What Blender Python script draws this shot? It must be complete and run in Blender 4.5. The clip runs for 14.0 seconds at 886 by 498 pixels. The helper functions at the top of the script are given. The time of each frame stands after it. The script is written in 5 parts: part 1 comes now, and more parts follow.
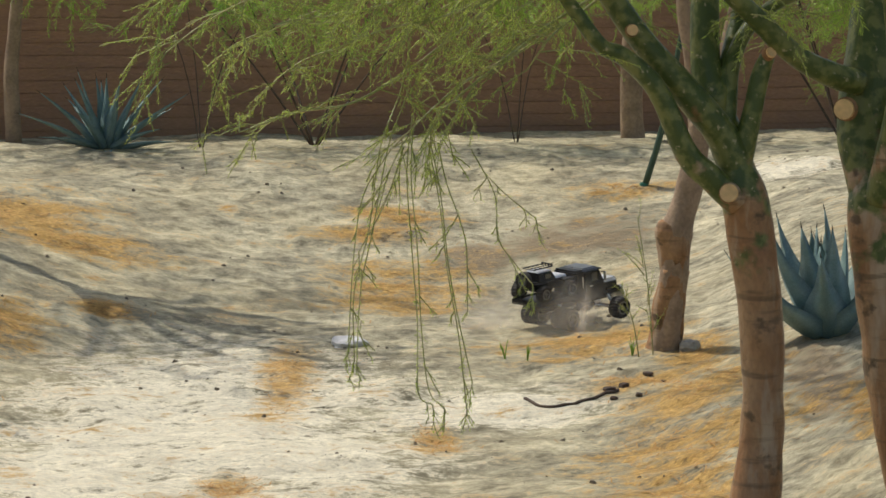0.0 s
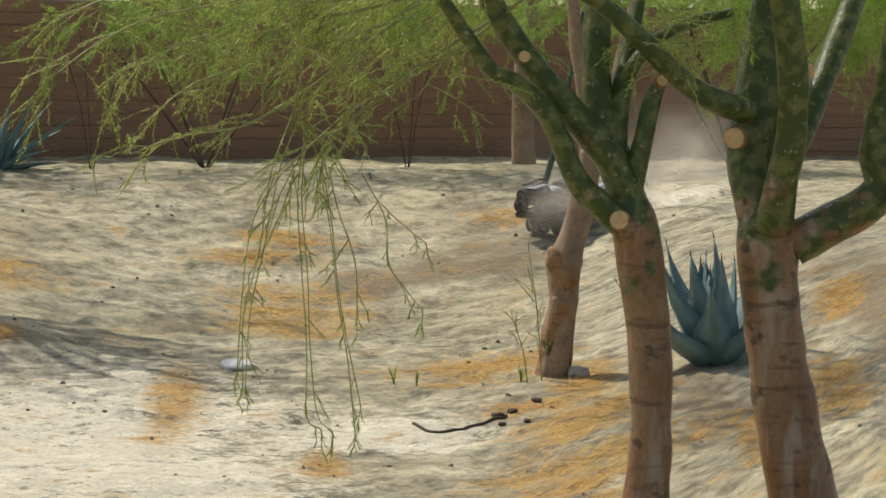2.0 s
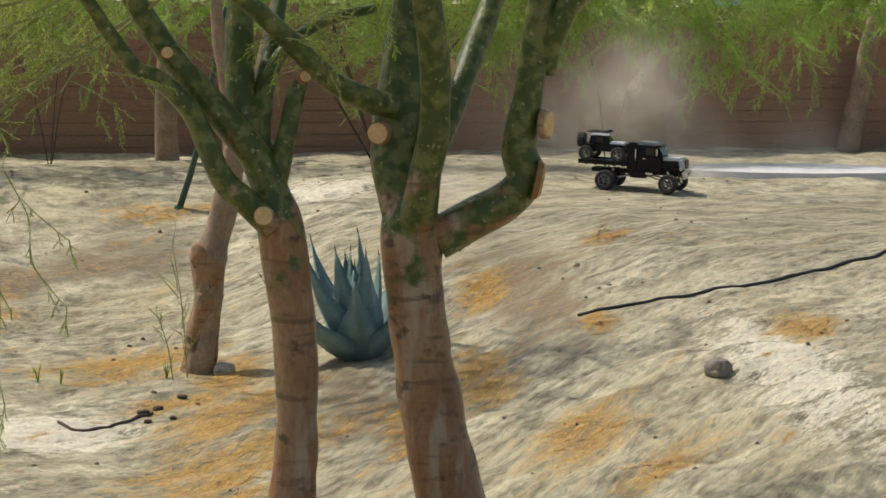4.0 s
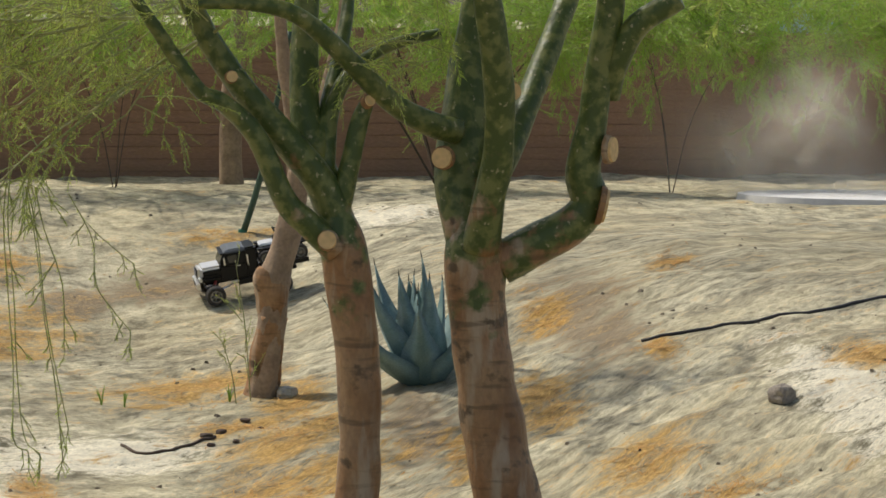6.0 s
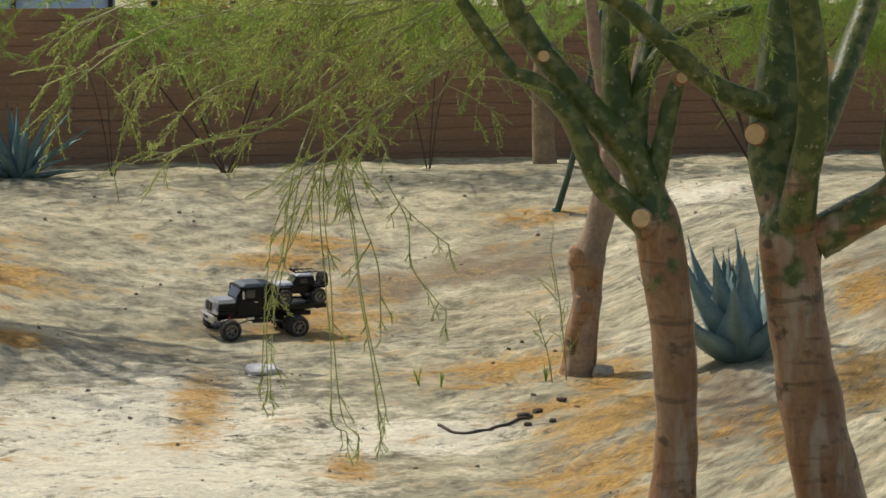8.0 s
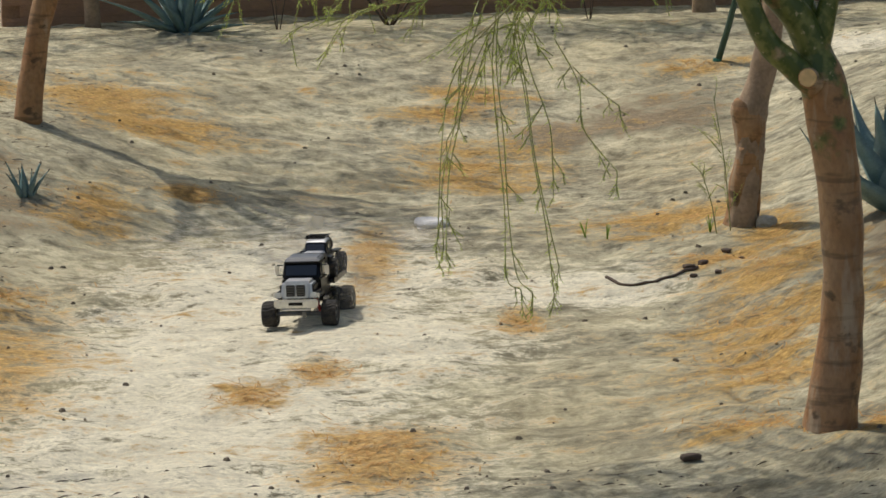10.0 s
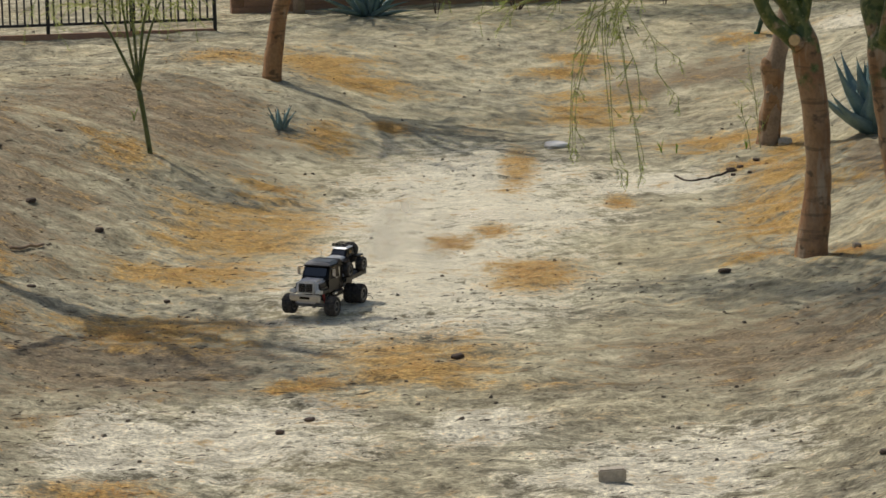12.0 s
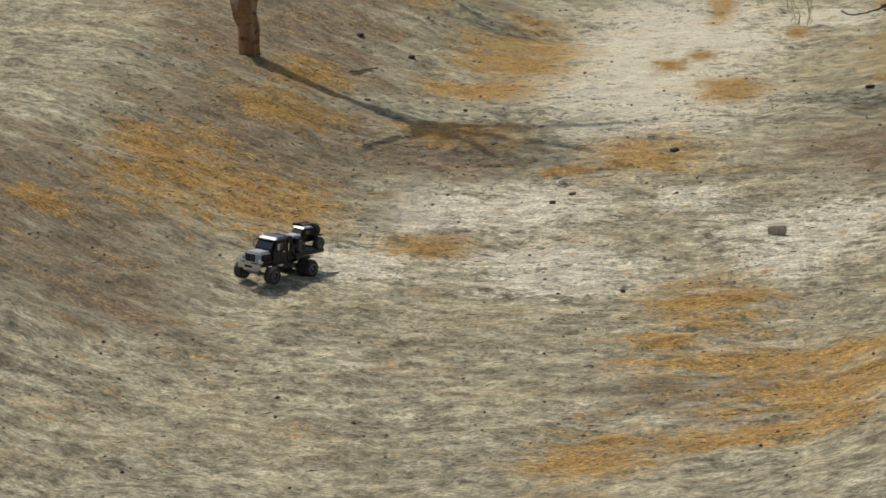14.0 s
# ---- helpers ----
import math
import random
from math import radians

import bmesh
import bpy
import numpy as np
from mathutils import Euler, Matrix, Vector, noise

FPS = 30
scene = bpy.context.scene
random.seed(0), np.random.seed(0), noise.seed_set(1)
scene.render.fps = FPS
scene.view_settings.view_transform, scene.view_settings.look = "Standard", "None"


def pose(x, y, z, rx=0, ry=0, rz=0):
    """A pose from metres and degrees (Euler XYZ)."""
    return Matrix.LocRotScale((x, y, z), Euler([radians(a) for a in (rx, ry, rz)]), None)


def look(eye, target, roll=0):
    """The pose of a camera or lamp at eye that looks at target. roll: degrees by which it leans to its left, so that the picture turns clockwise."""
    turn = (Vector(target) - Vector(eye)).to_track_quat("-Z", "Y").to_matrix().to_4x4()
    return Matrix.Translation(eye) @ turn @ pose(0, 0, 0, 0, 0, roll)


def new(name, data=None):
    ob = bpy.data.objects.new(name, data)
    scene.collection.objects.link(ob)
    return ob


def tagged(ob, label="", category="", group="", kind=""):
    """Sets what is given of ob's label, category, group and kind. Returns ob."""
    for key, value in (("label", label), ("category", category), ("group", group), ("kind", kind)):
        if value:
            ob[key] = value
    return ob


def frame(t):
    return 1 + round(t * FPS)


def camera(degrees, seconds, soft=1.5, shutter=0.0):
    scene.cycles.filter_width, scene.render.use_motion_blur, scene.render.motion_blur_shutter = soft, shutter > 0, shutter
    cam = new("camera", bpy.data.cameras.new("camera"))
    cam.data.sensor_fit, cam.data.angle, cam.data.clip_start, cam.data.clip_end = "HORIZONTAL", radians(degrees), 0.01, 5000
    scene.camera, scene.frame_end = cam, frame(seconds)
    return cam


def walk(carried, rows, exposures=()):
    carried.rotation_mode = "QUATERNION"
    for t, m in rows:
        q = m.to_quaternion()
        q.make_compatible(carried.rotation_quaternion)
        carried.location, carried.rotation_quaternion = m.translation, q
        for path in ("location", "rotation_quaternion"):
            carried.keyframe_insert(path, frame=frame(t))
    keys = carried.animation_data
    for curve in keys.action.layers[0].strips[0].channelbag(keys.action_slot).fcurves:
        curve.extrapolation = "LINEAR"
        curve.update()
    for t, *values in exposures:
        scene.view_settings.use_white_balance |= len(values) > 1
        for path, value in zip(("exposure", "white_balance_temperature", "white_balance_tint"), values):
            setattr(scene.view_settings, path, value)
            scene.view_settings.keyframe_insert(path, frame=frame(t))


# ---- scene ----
cam = camera(14.89, 14.0, soft=1.6)
# seconds, eye in metres, turns in degrees
ROWS = [
    (0.0, 0.000, 0.000, 3.740, 85.09, 0.00, -0.00),
    (0.5, 0.000, 0.000, 3.740, 85.21, -0.27, -1.78),
    (1.0, 0.000, 0.000, 3.740, 85.39, -0.44, -2.04),
    (1.5, 0.000, 0.000, 3.740, 85.35, -0.64, -1.94),
    (2.0, 0.000, 0.000, 3.740, 85.52, -0.76, -1.80),
    (2.5, 0.000, 0.000, 3.740, 85.45, -0.94, -4.41),
    (3.0, 0.000, 0.000, 3.740, 85.87, -1.06, -7.08),
    (3.5, 0.000, 0.000, 3.740, 85.50, -0.73, -7.83),
    (6.0, 0.000, 0.000, 3.740, 85.93, -0.92, -6.73),
    (6.5, 0.000, 0.000, 3.740, 85.94, -0.52, -4.59),
    (7.0, 0.000, 0.000, 3.740, 85.90, -0.47, -3.58),
    (7.5, 0.000, 0.000, 3.740, 85.74, -0.22, -2.80),
    (8.0, 0.000, 0.000, 3.740, 85.54, 0.27, -1.50),
    (8.5, 0.000, 0.000, 3.740, 84.43, 0.72, 0.25),
    (9.0, 0.000, 0.000, 3.740, 83.39, 0.42, 0.47),
    (11.5, -0.398, -7.563, 4.457, 82.64, 2.09, 1.89),
    (12.0, -0.358, -13.917, 4.786, 82.53, 1.63, 2.34),
    (12.5, -0.069, -21.548, 5.914, 81.96, 2.17, 2.70),
    (13.0, 0.305, -27.774, 6.593, 81.87, 2.56, 3.33),
    (13.5, -0.002, -27.468, 7.137, 80.10, 2.13, 3.83),
    (14.0, 0.289, -26.684, 6.963, 79.06, 2.40, 6.08),
]
walk(cam, [(t, pose(x, y, z, rx, ry, rz)) for t, x, y, z, rx, ry, rz in ROWS],
     exposures=((0.0, 0.07), (6.0, 0.06), (8.0, 0.02), (9.2, -0.08), (11.3, -0.18), (12.5, -0.40), (14.0, -0.44)))

# ---- light ----
SUN_FROM = Vector((-0.50, 0.42, 1.05)).normalized()
world = bpy.data.worlds.new("sky")
scene.world = world
world.use_nodes = True
sky = world.node_tree.nodes.new("ShaderNodeTexSky")
sky.sky_type, sky.sun_disc = "NISHITA", False
sky.sun_elevation = math.asin(SUN_FROM.z)
sky.sun_rotation = math.atan2(SUN_FROM.x, SUN_FROM.y)
sky.dust_density = 3.0
back = world.node_tree.nodes["Background"]
back.inputs["Strength"].default_value = 0.125
world.node_tree.links.new(sky.outputs[0], back.inputs["Color"])
sun = new("sun", bpy.data.lights.new("sun", "SUN"))
sun.data.energy, sun.data.angle, sun.data.color = 3.1, radians(0.7), (1.0, 0.95, 0.87)
sun.matrix_world = look(SUN_FROM * 50, (0, 0, 0))

# ---- materials ----
def material(name, base, rough=0.8, metal=0.0, vary=0.25, scale=8.0, bump=0.2, fine=60.0, tint=None, stretch=(1, 1, 1), spec=0.4):
    """Two scales of colour variation and a bump, in object space."""
    m = bpy.data.materials.new(name)
    m.use_nodes = True
    n, l = m.node_tree.nodes, m.node_tree.links
    b = n["Principled BSDF"]
    b.inputs["Roughness"].default_value, b.inputs["Metallic"].default_value = rough, metal
    b.inputs["Specular IOR Level"].default_value = spec
    geo = n.new("ShaderNodeTexCoord")
    mp = n.new("ShaderNodeMapping")
    mp.inputs["Scale"].default_value = stretch
    l.new(geo.outputs["Object"], mp.inputs[0])
    a, c = n.new("ShaderNodeTexNoise"), n.new("ShaderNodeTexNoise")
    a.inputs["Scale"].default_value, a.inputs["Detail"].default_value = scale, 4
    c.inputs["Scale"].default_value, c.inputs["Detail"].default_value = fine, 3
    for q in (a, c):
        l.new(mp.outputs[0], q.inputs["Vector"])
    mix = n.new("ShaderNodeMix")
    mix.data_type = "RGBA"
    other = tint or tuple(v * (1 - vary) for v in base)
    ramp = n.new("ShaderNodeMapRange")
    ramp.inputs["From Min"].default_value, ramp.inputs["From Max"].default_value = 0.36, 0.64
    l.new(a.outputs["Fac"], ramp.inputs["Value"])
    l.new(ramp.outputs[0], mix.inputs["Factor"])
    mix.inputs["A"].default_value, mix.inputs["B"].default_value = (*base, 1), (*other, 1)
    mul = n.new("ShaderNodeMix")
    mul.data_type, mul.blend_type = "RGBA", "MULTIPLY"
    mul.inputs["Factor"].default_value = min(1.0, vary * 1.6)
    l.new(mix.outputs["Result"], mul.inputs["A"])
    grey = n.new("ShaderNodeMapRange")
    grey.inputs["From Min"].default_value, grey.inputs["From Max"].default_value = 0.3, 0.7
    grey.inputs["To Min"].default_value, grey.inputs["To Max"].default_value = 0.55, 1.15
    l.new(c.outputs["Fac"], grey.inputs["Value"])
    l.new(grey.outputs[0], mul.inputs["B"])
    l.new(mul.outputs["Result"], b.inputs["Base Color"])
    if bump:
        bp = n.new("ShaderNodeBump")
        bp.inputs["Strength"].default_value, bp.inputs["Distance"].default_value = bump, 0.01
        l.new(c.outputs["Fac"], bp.inputs["Height"])
        l.new(bp.outputs[0], b.inputs["Normal"])
    return m


def ground_material():
    m = bpy.data.materials.new("dry_ground")
    m.use_nodes = True
    n, l = m.node_tree.nodes, m.node_tree.links
    b = n["Principled BSDF"]
    b.inputs["Roughness"].default_value, b.inputs["Specular IOR Level"].default_value = 0.95, 0.15
    co = n.new("ShaderNodeAttribute")  # runs along the bank streaks, slanted to fit the camera's view
    co.attribute_name = "streak_run"

    def tex(scale, detail, rough=0.55, stretch=(1, 1, 1)):
        mp = n.new("ShaderNodeMapping")
        mp.inputs["Scale"].default_value = stretch
        l.new(co.outputs["Vector"], mp.inputs[0])
        t = n.new("ShaderNodeTexNoise")
        t.inputs["Scale"].default_value, t.inputs["Detail"].default_value, t.inputs["Roughness"].default_value = scale, detail, rough
        l.new(mp.outputs[0], t.inputs["Vector"])
        return t.outputs["Fac"]

    def span(v, lo, hi, a=0.0, c=1.0):
        r = n.new("ShaderNodeMapRange")
        for k, q in (("From Min", lo), ("From Max", hi), ("To Min", a), ("To Max", c)):
            r.inputs[k].default_value = q
        l.new(v, r.inputs["Value"])
        return r.outputs[0]

    def mix(f, a, c, blend="MIX"):
        x = n.new("ShaderNodeMix")
        x.data_type, x.blend_type = "RGBA", blend
        for k, q in (("Factor", f), ("A", a), ("B", c)):
            if isinstance(q, tuple):
                x.inputs[k].default_value = (*q, 1)
            elif isinstance(q, float):
                x.inputs[k].default_value = q
            else:
                l.new(q, x.inputs[k])
        return x.outputs["Result"]

    def maths(op, a, c):
        x = n.new("ShaderNodeMath")
        x.operation = op
        for k, q in enumerate((a, c)):
            if isinstance(q, float):
                x.inputs[k].default_value = q
            else:
                l.new(q, x.inputs[k])
        return x.outputs[0]

    broad = tex(0.45, 4)
    clods = tex(6.2, 9, 0.72, (0.8, 1.0, 1))
    grain = tex(26.0, 6, 0.8, (0.7, 1, 1))
    soil = mix(span(clods, 0.36, 0.58), SOIL_DARK, SOIL_PALE)
    soil = mix(span(broad, 0.42, 0.68, 0.0, 0.4), soil, SOIL_WARM)
    mottle = tex(1.2, 6, 0.64, (0.75, 1.1, 1))
    soil = mix(1.0, soil, mix(span(mottle, 0.40, 0.58), (0.66, 0.66, 0.67), (1.08, 1.08, 1.08)), "MULTIPLY")
    at = n.new("ShaderNodeAttribute")
    at.attribute_name = "stain_shade"
    sep = n.new("ShaderNodeSeparateColor")
    l.new(at.outputs["Color"], sep.inputs[0])
    ragged = maths("MULTIPLY", maths("SUBTRACT", clods, 0.5), 3.2)
    streaks = tex(1.5, 6, 0.66, (0.6, 1.4, 1))
    ragged = maths("ADD", ragged, maths("MULTIPLY", maths("SUBTRACT", streaks, 0.5), 2.6))
    ragged = maths("ADD", ragged, maths("MULTIPLY", maths("SUBTRACT", grain, 0.5), 1.6))
    orange = span(maths("ADD", maths("MULTIPLY", sep.outputs[0], 1.15), maths("MULTIPLY", ragged, 1.25)), 0.30, 1.15)
    white = span(maths("ADD", sep.outputs[1], ragged), 0.35, 0.8)
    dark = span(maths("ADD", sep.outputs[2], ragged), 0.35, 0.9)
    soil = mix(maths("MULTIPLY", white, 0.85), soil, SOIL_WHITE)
    # Browner bank soil; shade of slope and crowns is painted in with it.
    soil = mix(maths("MULTIPLY", dark, 0.85), soil, SOIL_BROWN_SHADE)
    soil = mix(maths("MULTIPLY", orange, 0.86), soil, mix(span(grain, 0.35, 0.65), STRAW_A, STRAW_B))
    coarse = at.outputs["Alpha"]
    soil = mix(maths("ADD", maths("MULTIPLY", coarse, 0.6), 0.4), soil, mix(span(grain, 0.3, 0.7), (0.22, 0.215, 0.21), (1.66, 1.66, 1.66)), "MULTIPLY")
    rills = tex(3.8, 8, 0.76, (0.72, 1.15, 1))
    soil = mix(maths("ADD", maths("MULTIPLY", coarse, 0.6), 0.35), soil, mix(span(rills, 0.40, 0.60), (0.62, 0.61, 0.595), (1.25, 1.25, 1.25)), "MULTIPLY")
    l.new(soil, b.inputs["Base Color"])
    bp = n.new("ShaderNodeBump")
    bp.inputs["Strength"].default_value, bp.inputs["Distance"].default_value = 0.9, 0.05
    l.new(maths("ADD", clods, maths("MULTIPLY", grain, 0.35)), bp.inputs["Height"])
    l.new(bp.outputs[0], b.inputs["Normal"])
    return m


SOIL_DARK, SOIL_PALE, SOIL_WARM = (0.215, 0.192, 0.125), (0.645, 0.585, 0.395), (0.52, 0.435, 0.245)
SOIL_WHITE, SOIL_BROWN_SHADE = (0.80, 0.735, 0.555), (0.26, 0.195, 0.118)
STRAW_A, STRAW_B = (0.33, 0.175, 0.036), (0.62, 0.385, 0.105)
GROUND = ground_material()
BLOCK = material("brown_block", (0.40, 0.225, 0.135), 0.92, vary=0.22, scale=1.3, fine=26, bump=0.7, tint=(0.34, 0.20, 0.13), stretch=(0.6, 1, 1.6))
MORTAR = material("mortar", (0.33, 0.195, 0.12), 0.95)


def bark(name, base, red, dark, streak, rough=0.9, ringed=1.0, bump=0.6):
    """Trunk bark: mottled colours, dark knots, rings round the trunk and grey streaks along it."""
    m = material(name, base, rough, vary=0.3, scale=4, fine=35, bump=bump, tint=red, stretch=(1, 1, 0.6))
    n, l = m.node_tree.nodes, m.node_tree.links
    out = n["Principled BSDF"].inputs["Base Color"]
    src = out.links[0].from_socket
    co = n["Texture Coordinate"]

    def layer(scale, detail, stretch, lo, hi, amount, colour, src):
        mp, t, r, x = n.new("ShaderNodeMapping"), n.new("ShaderNodeTexNoise"), n.new("ShaderNodeMapRange"), n.new("ShaderNodeMix")
        mp.inputs["Scale"].default_value = stretch
        t.inputs["Scale"].default_value, t.inputs["Detail"].default_value = scale, detail
        r.inputs["From Min"].default_value, r.inputs["From Max"].default_value, r.inputs["To Max"].default_value = lo, hi, amount
        x.data_type = "RGBA"
        l.new(co.outputs["Object"], mp.inputs[0])
        l.new(mp.outputs[0], t.inputs["Vector"])
        l.new(t.outputs["Fac"], r.inputs["Value"])
        l.new(r.outputs[0], x.inputs["Factor"])
        l.new(src, x.inputs["A"])
        x.inputs["B"].default_value = (*colour, 1)
        return x.outputs["Result"]

    src = layer(3.0, 5, (2.2, 2.2, 0.5), 0.54, 0.64, 0.75, streak, src)
    src = layer(3.0, 3, (0.7, 0.7, 5.0), 0.56, 0.66, 0.6 * ringed, dark, src)
    src = layer(6.0, 4, (1.0, 1.0, 1.3), 0.60, 0.67, 0.85, dark, src)
    src = layer(2.2, 5, (1.0, 1.0, 0.8), 0.55, 0.66, 0.6, tuple(0.75 * v for v in red), src)
    l.new(src, out)
    return m


BARK = bark("brown_bark", (0.355, 0.212, 0.105), (0.29, 0.140, 0.055), (0.085, 0.055, 0.028), (0.43, 0.335, 0.225))
GREEN_BARK = bark("green_bark", (0.085, 0.115, 0.028), (0.125, 0.145, 0.045), (0.045, 0.06, 0.018), (0.20, 0.195, 0.085), 0.5, 0.5, 0.3)


def forked_bark():
    """Brown below and green above, patchy where the two meet at the fork."""
    m = bark("fork_bark", (0.355, 0.212, 0.105), (0.29, 0.140, 0.055), (0.085, 0.055, 0.028), (0.43, 0.335, 0.225))
    n, l = m.node_tree.nodes, m.node_tree.links
    out = n["Principled BSDF"].inputs["Base Color"]
    brown = out.links[0].from_socket
    co = n["Texture Coordinate"]
    sep, t, add, r, x, spot, sr, g = (n.new("ShaderNodeSeparateXYZ"), n.new("ShaderNodeTexNoise"), n.new("ShaderNodeMath"), n.new("ShaderNodeMapRange"),
                                      n.new("ShaderNodeMix"), n.new("ShaderNodeTexNoise"), n.new("ShaderNodeMapRange"), n.new("ShaderNodeMix"))
    l.new(co.outputs["Object"], sep.inputs[0])
    l.new(co.outputs["Object"], t.inputs["Vector"])
    l.new(co.outputs["Object"], spot.inputs["Vector"])
    t.inputs["Scale"].default_value, t.inputs["Detail"].default_value = 5.0, 4
    spot.inputs["Scale"].default_value, spot.inputs["Detail"].default_value = 11.0, 5
    add.operation = "MULTIPLY_ADD"
    l.new(t.outputs["Fac"], add.inputs[0])
    add.inputs[1].default_value = 2.8
    l.new(sep.outputs["Z"], add.inputs[2])
    r.inputs["From Min"].default_value, r.inputs["From Max"].default_value = 3.5, 3.75
    l.new(add.outputs[0], r.inputs["Value"])
    g.data_type = x.data_type = "RGBA"
    sr.inputs["From Min"].default_value, sr.inputs["From Max"].default_value = 0.46, 0.60
    l.new(spot.outputs["Fac"], sr.inputs["Value"])
    l.new(sr.outputs[0], g.inputs["Factor"])
    g.inputs["A"].default_value, g.inputs["B"].default_value = (0.062, 0.088, 0.018, 1), (0.165, 0.175, 0.05, 1)
    fleck, fr, fx = n.new("ShaderNodeTexNoise"), n.new("ShaderNodeMapRange"), n.new("ShaderNodeMix")
    fleck.inputs["Scale"].default_value, fleck.inputs["Detail"].default_value = 24.0, 2
    l.new(co.outputs["Object"], fleck.inputs["Vector"])
    fr.inputs["From Min"].default_value, fr.inputs["From Max"].default_value, fr.inputs["To Max"].default_value = 0.66, 0.72, 0.8
    l.new(fleck.outputs["Fac"], fr.inputs["Value"])
    l.new(fr.outputs[0], fx.inputs["Factor"])
    fx.data_type = "RGBA"
    l.new(g.outputs["Result"], fx.inputs["A"])
    fx.inputs["B"].default_value = (0.36, 0.31, 0.17, 1)
    l.new(r.outputs[0], x.inputs["Factor"])
    l.new(brown, x.inputs["A"])
    l.new(fx.outputs["Result"], x.inputs["B"])
    l.new(x.outputs["Result"], out)
    n["Principled BSDF"].inputs["Roughness"].default_value = 0.45
    return m


FORK_BARK = forked_bark()
PALE_BARK = material("pale_bark", (0.38, 0.27, 0.175), 0.9, vary=0.3, scale=5, fine=30, bump=0.6)
CUT = material("cut_wood", (0.80, 0.54, 0.25), 0.8, vary=0.2, scale=30, bump=0.1)


def leafy(name, base, tint):
    """Thin leaves that let some light through."""
    m = material(name, base, 0.55, vary=0.3, scale=3, bump=0, tint=tint)
    n, l = m.node_tree.nodes, m.node_tree.links
    thin, both = n.new("ShaderNodeBsdfTranslucent"), n.new("ShaderNodeMixShader")
    src = n["Principled BSDF"].inputs["Base Color"].links[0].from_socket
    l.new(src, thin.inputs["Color"])
    both.inputs[0].default_value = 0.45
    l.new(n["Principled BSDF"].outputs[0], both.inputs[1])
    l.new(thin.outputs[0], both.inputs[2])
    l.new(both.outputs[0], n["Material Output"].inputs["Surface"])
    return m


TWIG = material("green_twig", (0.26, 0.29, 0.085), 0.6, vary=0.25, scale=5, bump=0, tint=(0.36, 0.34, 0.15))
LEAF = leafy("feathery_leaf", (0.46, 0.585, 0.095), (0.62, 0.68, 0.17))
LEAF_DARK = leafy("shrub_leaf", (0.30, 0.50, 0.06), (0.46, 0.58, 0.12))
AGAVE = material("agave_leaf", (0.135, 0.225, 0.22), 0.6, vary=0.25, scale=6, bump=0.1, tint=(0.21, 0.295, 0.27))
SPINE = material("agave_spine", (0.03, 0.025, 0.02), 0.6)
IRON = material("black_iron", (0.02, 0.019, 0.018), 0.5)
BRICK_TAN = material("tan_brick", (0.52, 0.45, 0.34), 0.9, vary=0.2, scale=20, bump=0.4)
STONE = material("grey_stone", (0.33, 0.28, 0.22), 0.9, vary=0.3, scale=12, bump=0.5)
CONCRETE = material("pale_concrete", (0.66, 0.64, 0.60), 0.9, vary=0.15, scale=6, bump=0.2)
HOSE = material("black_hose", (0.035, 0.03, 0.027), 0.6)
DRYSTICK = material("dry_stick", (0.10, 0.07, 0.05), 0.9)
GREENPOLE = material("green_stake", (0.05, 0.09, 0.05), 0.6)
TEAL = material("teal_foot", (0.03, 0.16, 0.11), 0.5)

# ---- builders ----
def mesh_of(name, bm, mat, smooth=True):
    me = bpy.data.meshes.new(name)
    bmesh.ops.recalc_face_normals(bm, faces=bm.faces)
    bm.to_mesh(me)
    bm.free()
    if smooth:
        me.polygons.foreach_set("use_smooth", [True] * len(me.polygons))
    me.materials.append(mat)
    return me


def part(name, bm, mat, parent=None, label="", smooth=False):
    ob = new(name, mesh_of(name, bm, mat, smooth))
    if parent:
        ob.parent = parent
    return tagged(ob, label) if label else ob


def thing(name, label, category, at=(0, 0, 0), rz=0.0, group="", kind=""):
    ob = new(name)
    ob.empty_display_size = 0.1
    ob.matrix_basis = pose(*at, 0, 0, rz)
    return tagged(ob, label, category, group, kind)


def catmull(pts, steps=4):
    """A smooth line through points of any dimension."""
    p = [np.array(q, float) for q in pts]
    p = [2 * p[0] - p[1]] + p + [2 * p[-1] - p[-2]]
    out = []
    for a, b, c, d in zip(p, p[1:], p[2:], p[3:]):
        for k in range(steps):
            u = k / steps
            out.append(0.5 * (2 * b + (c - a) * u + (2 * a - 5 * b + 4 * c - d) * u * u + (3 * b - a - 3 * c + d) * u ** 3))
    out.append(p[-2])
    return out


def tube(bm, pts, sides=10, steps=4, rough=0.0, seed=0):
    """A tapering limb through (x, y, z, radius)."""
    line = catmull(pts, steps) if len(pts) > 2 else [np.array(q, float) for q in pts]
    rings, side = [], Vector((1, 0.03, 0.02))
    for i, q in enumerate(line):
        a, b = line[max(i - 1, 0)], line[min(i + 1, len(line) - 1)]
        along = Vector(b[:3] - a[:3]).normalized()
        side = (side - along * side.dot(along)).normalized()
        up = along.cross(side)
        ring = []
        for k in range(sides):
            w = 2 * math.pi * k / sides
            r = q[3]
            if rough:
                r *= 1 + rough * noise.noise(Vector((q[0] * 3 + math.cos(w) + seed, q[1] * 3 + math.sin(w), q[2] * 4)))
            ring.append(bm.verts.new(Vector(q[:3]) + (side * math.cos(w) + up * math.sin(w)) * r))
        rings.append(ring)
    for a, b in zip(rings, rings[1:]):
        for k in range(sides):
            bm.faces.new((a[k], a[(k + 1) % sides], b[(k + 1) % sides], b[k]))
    bm.faces.new(rings[0][::-1])
    bm.faces.new(rings[-1])


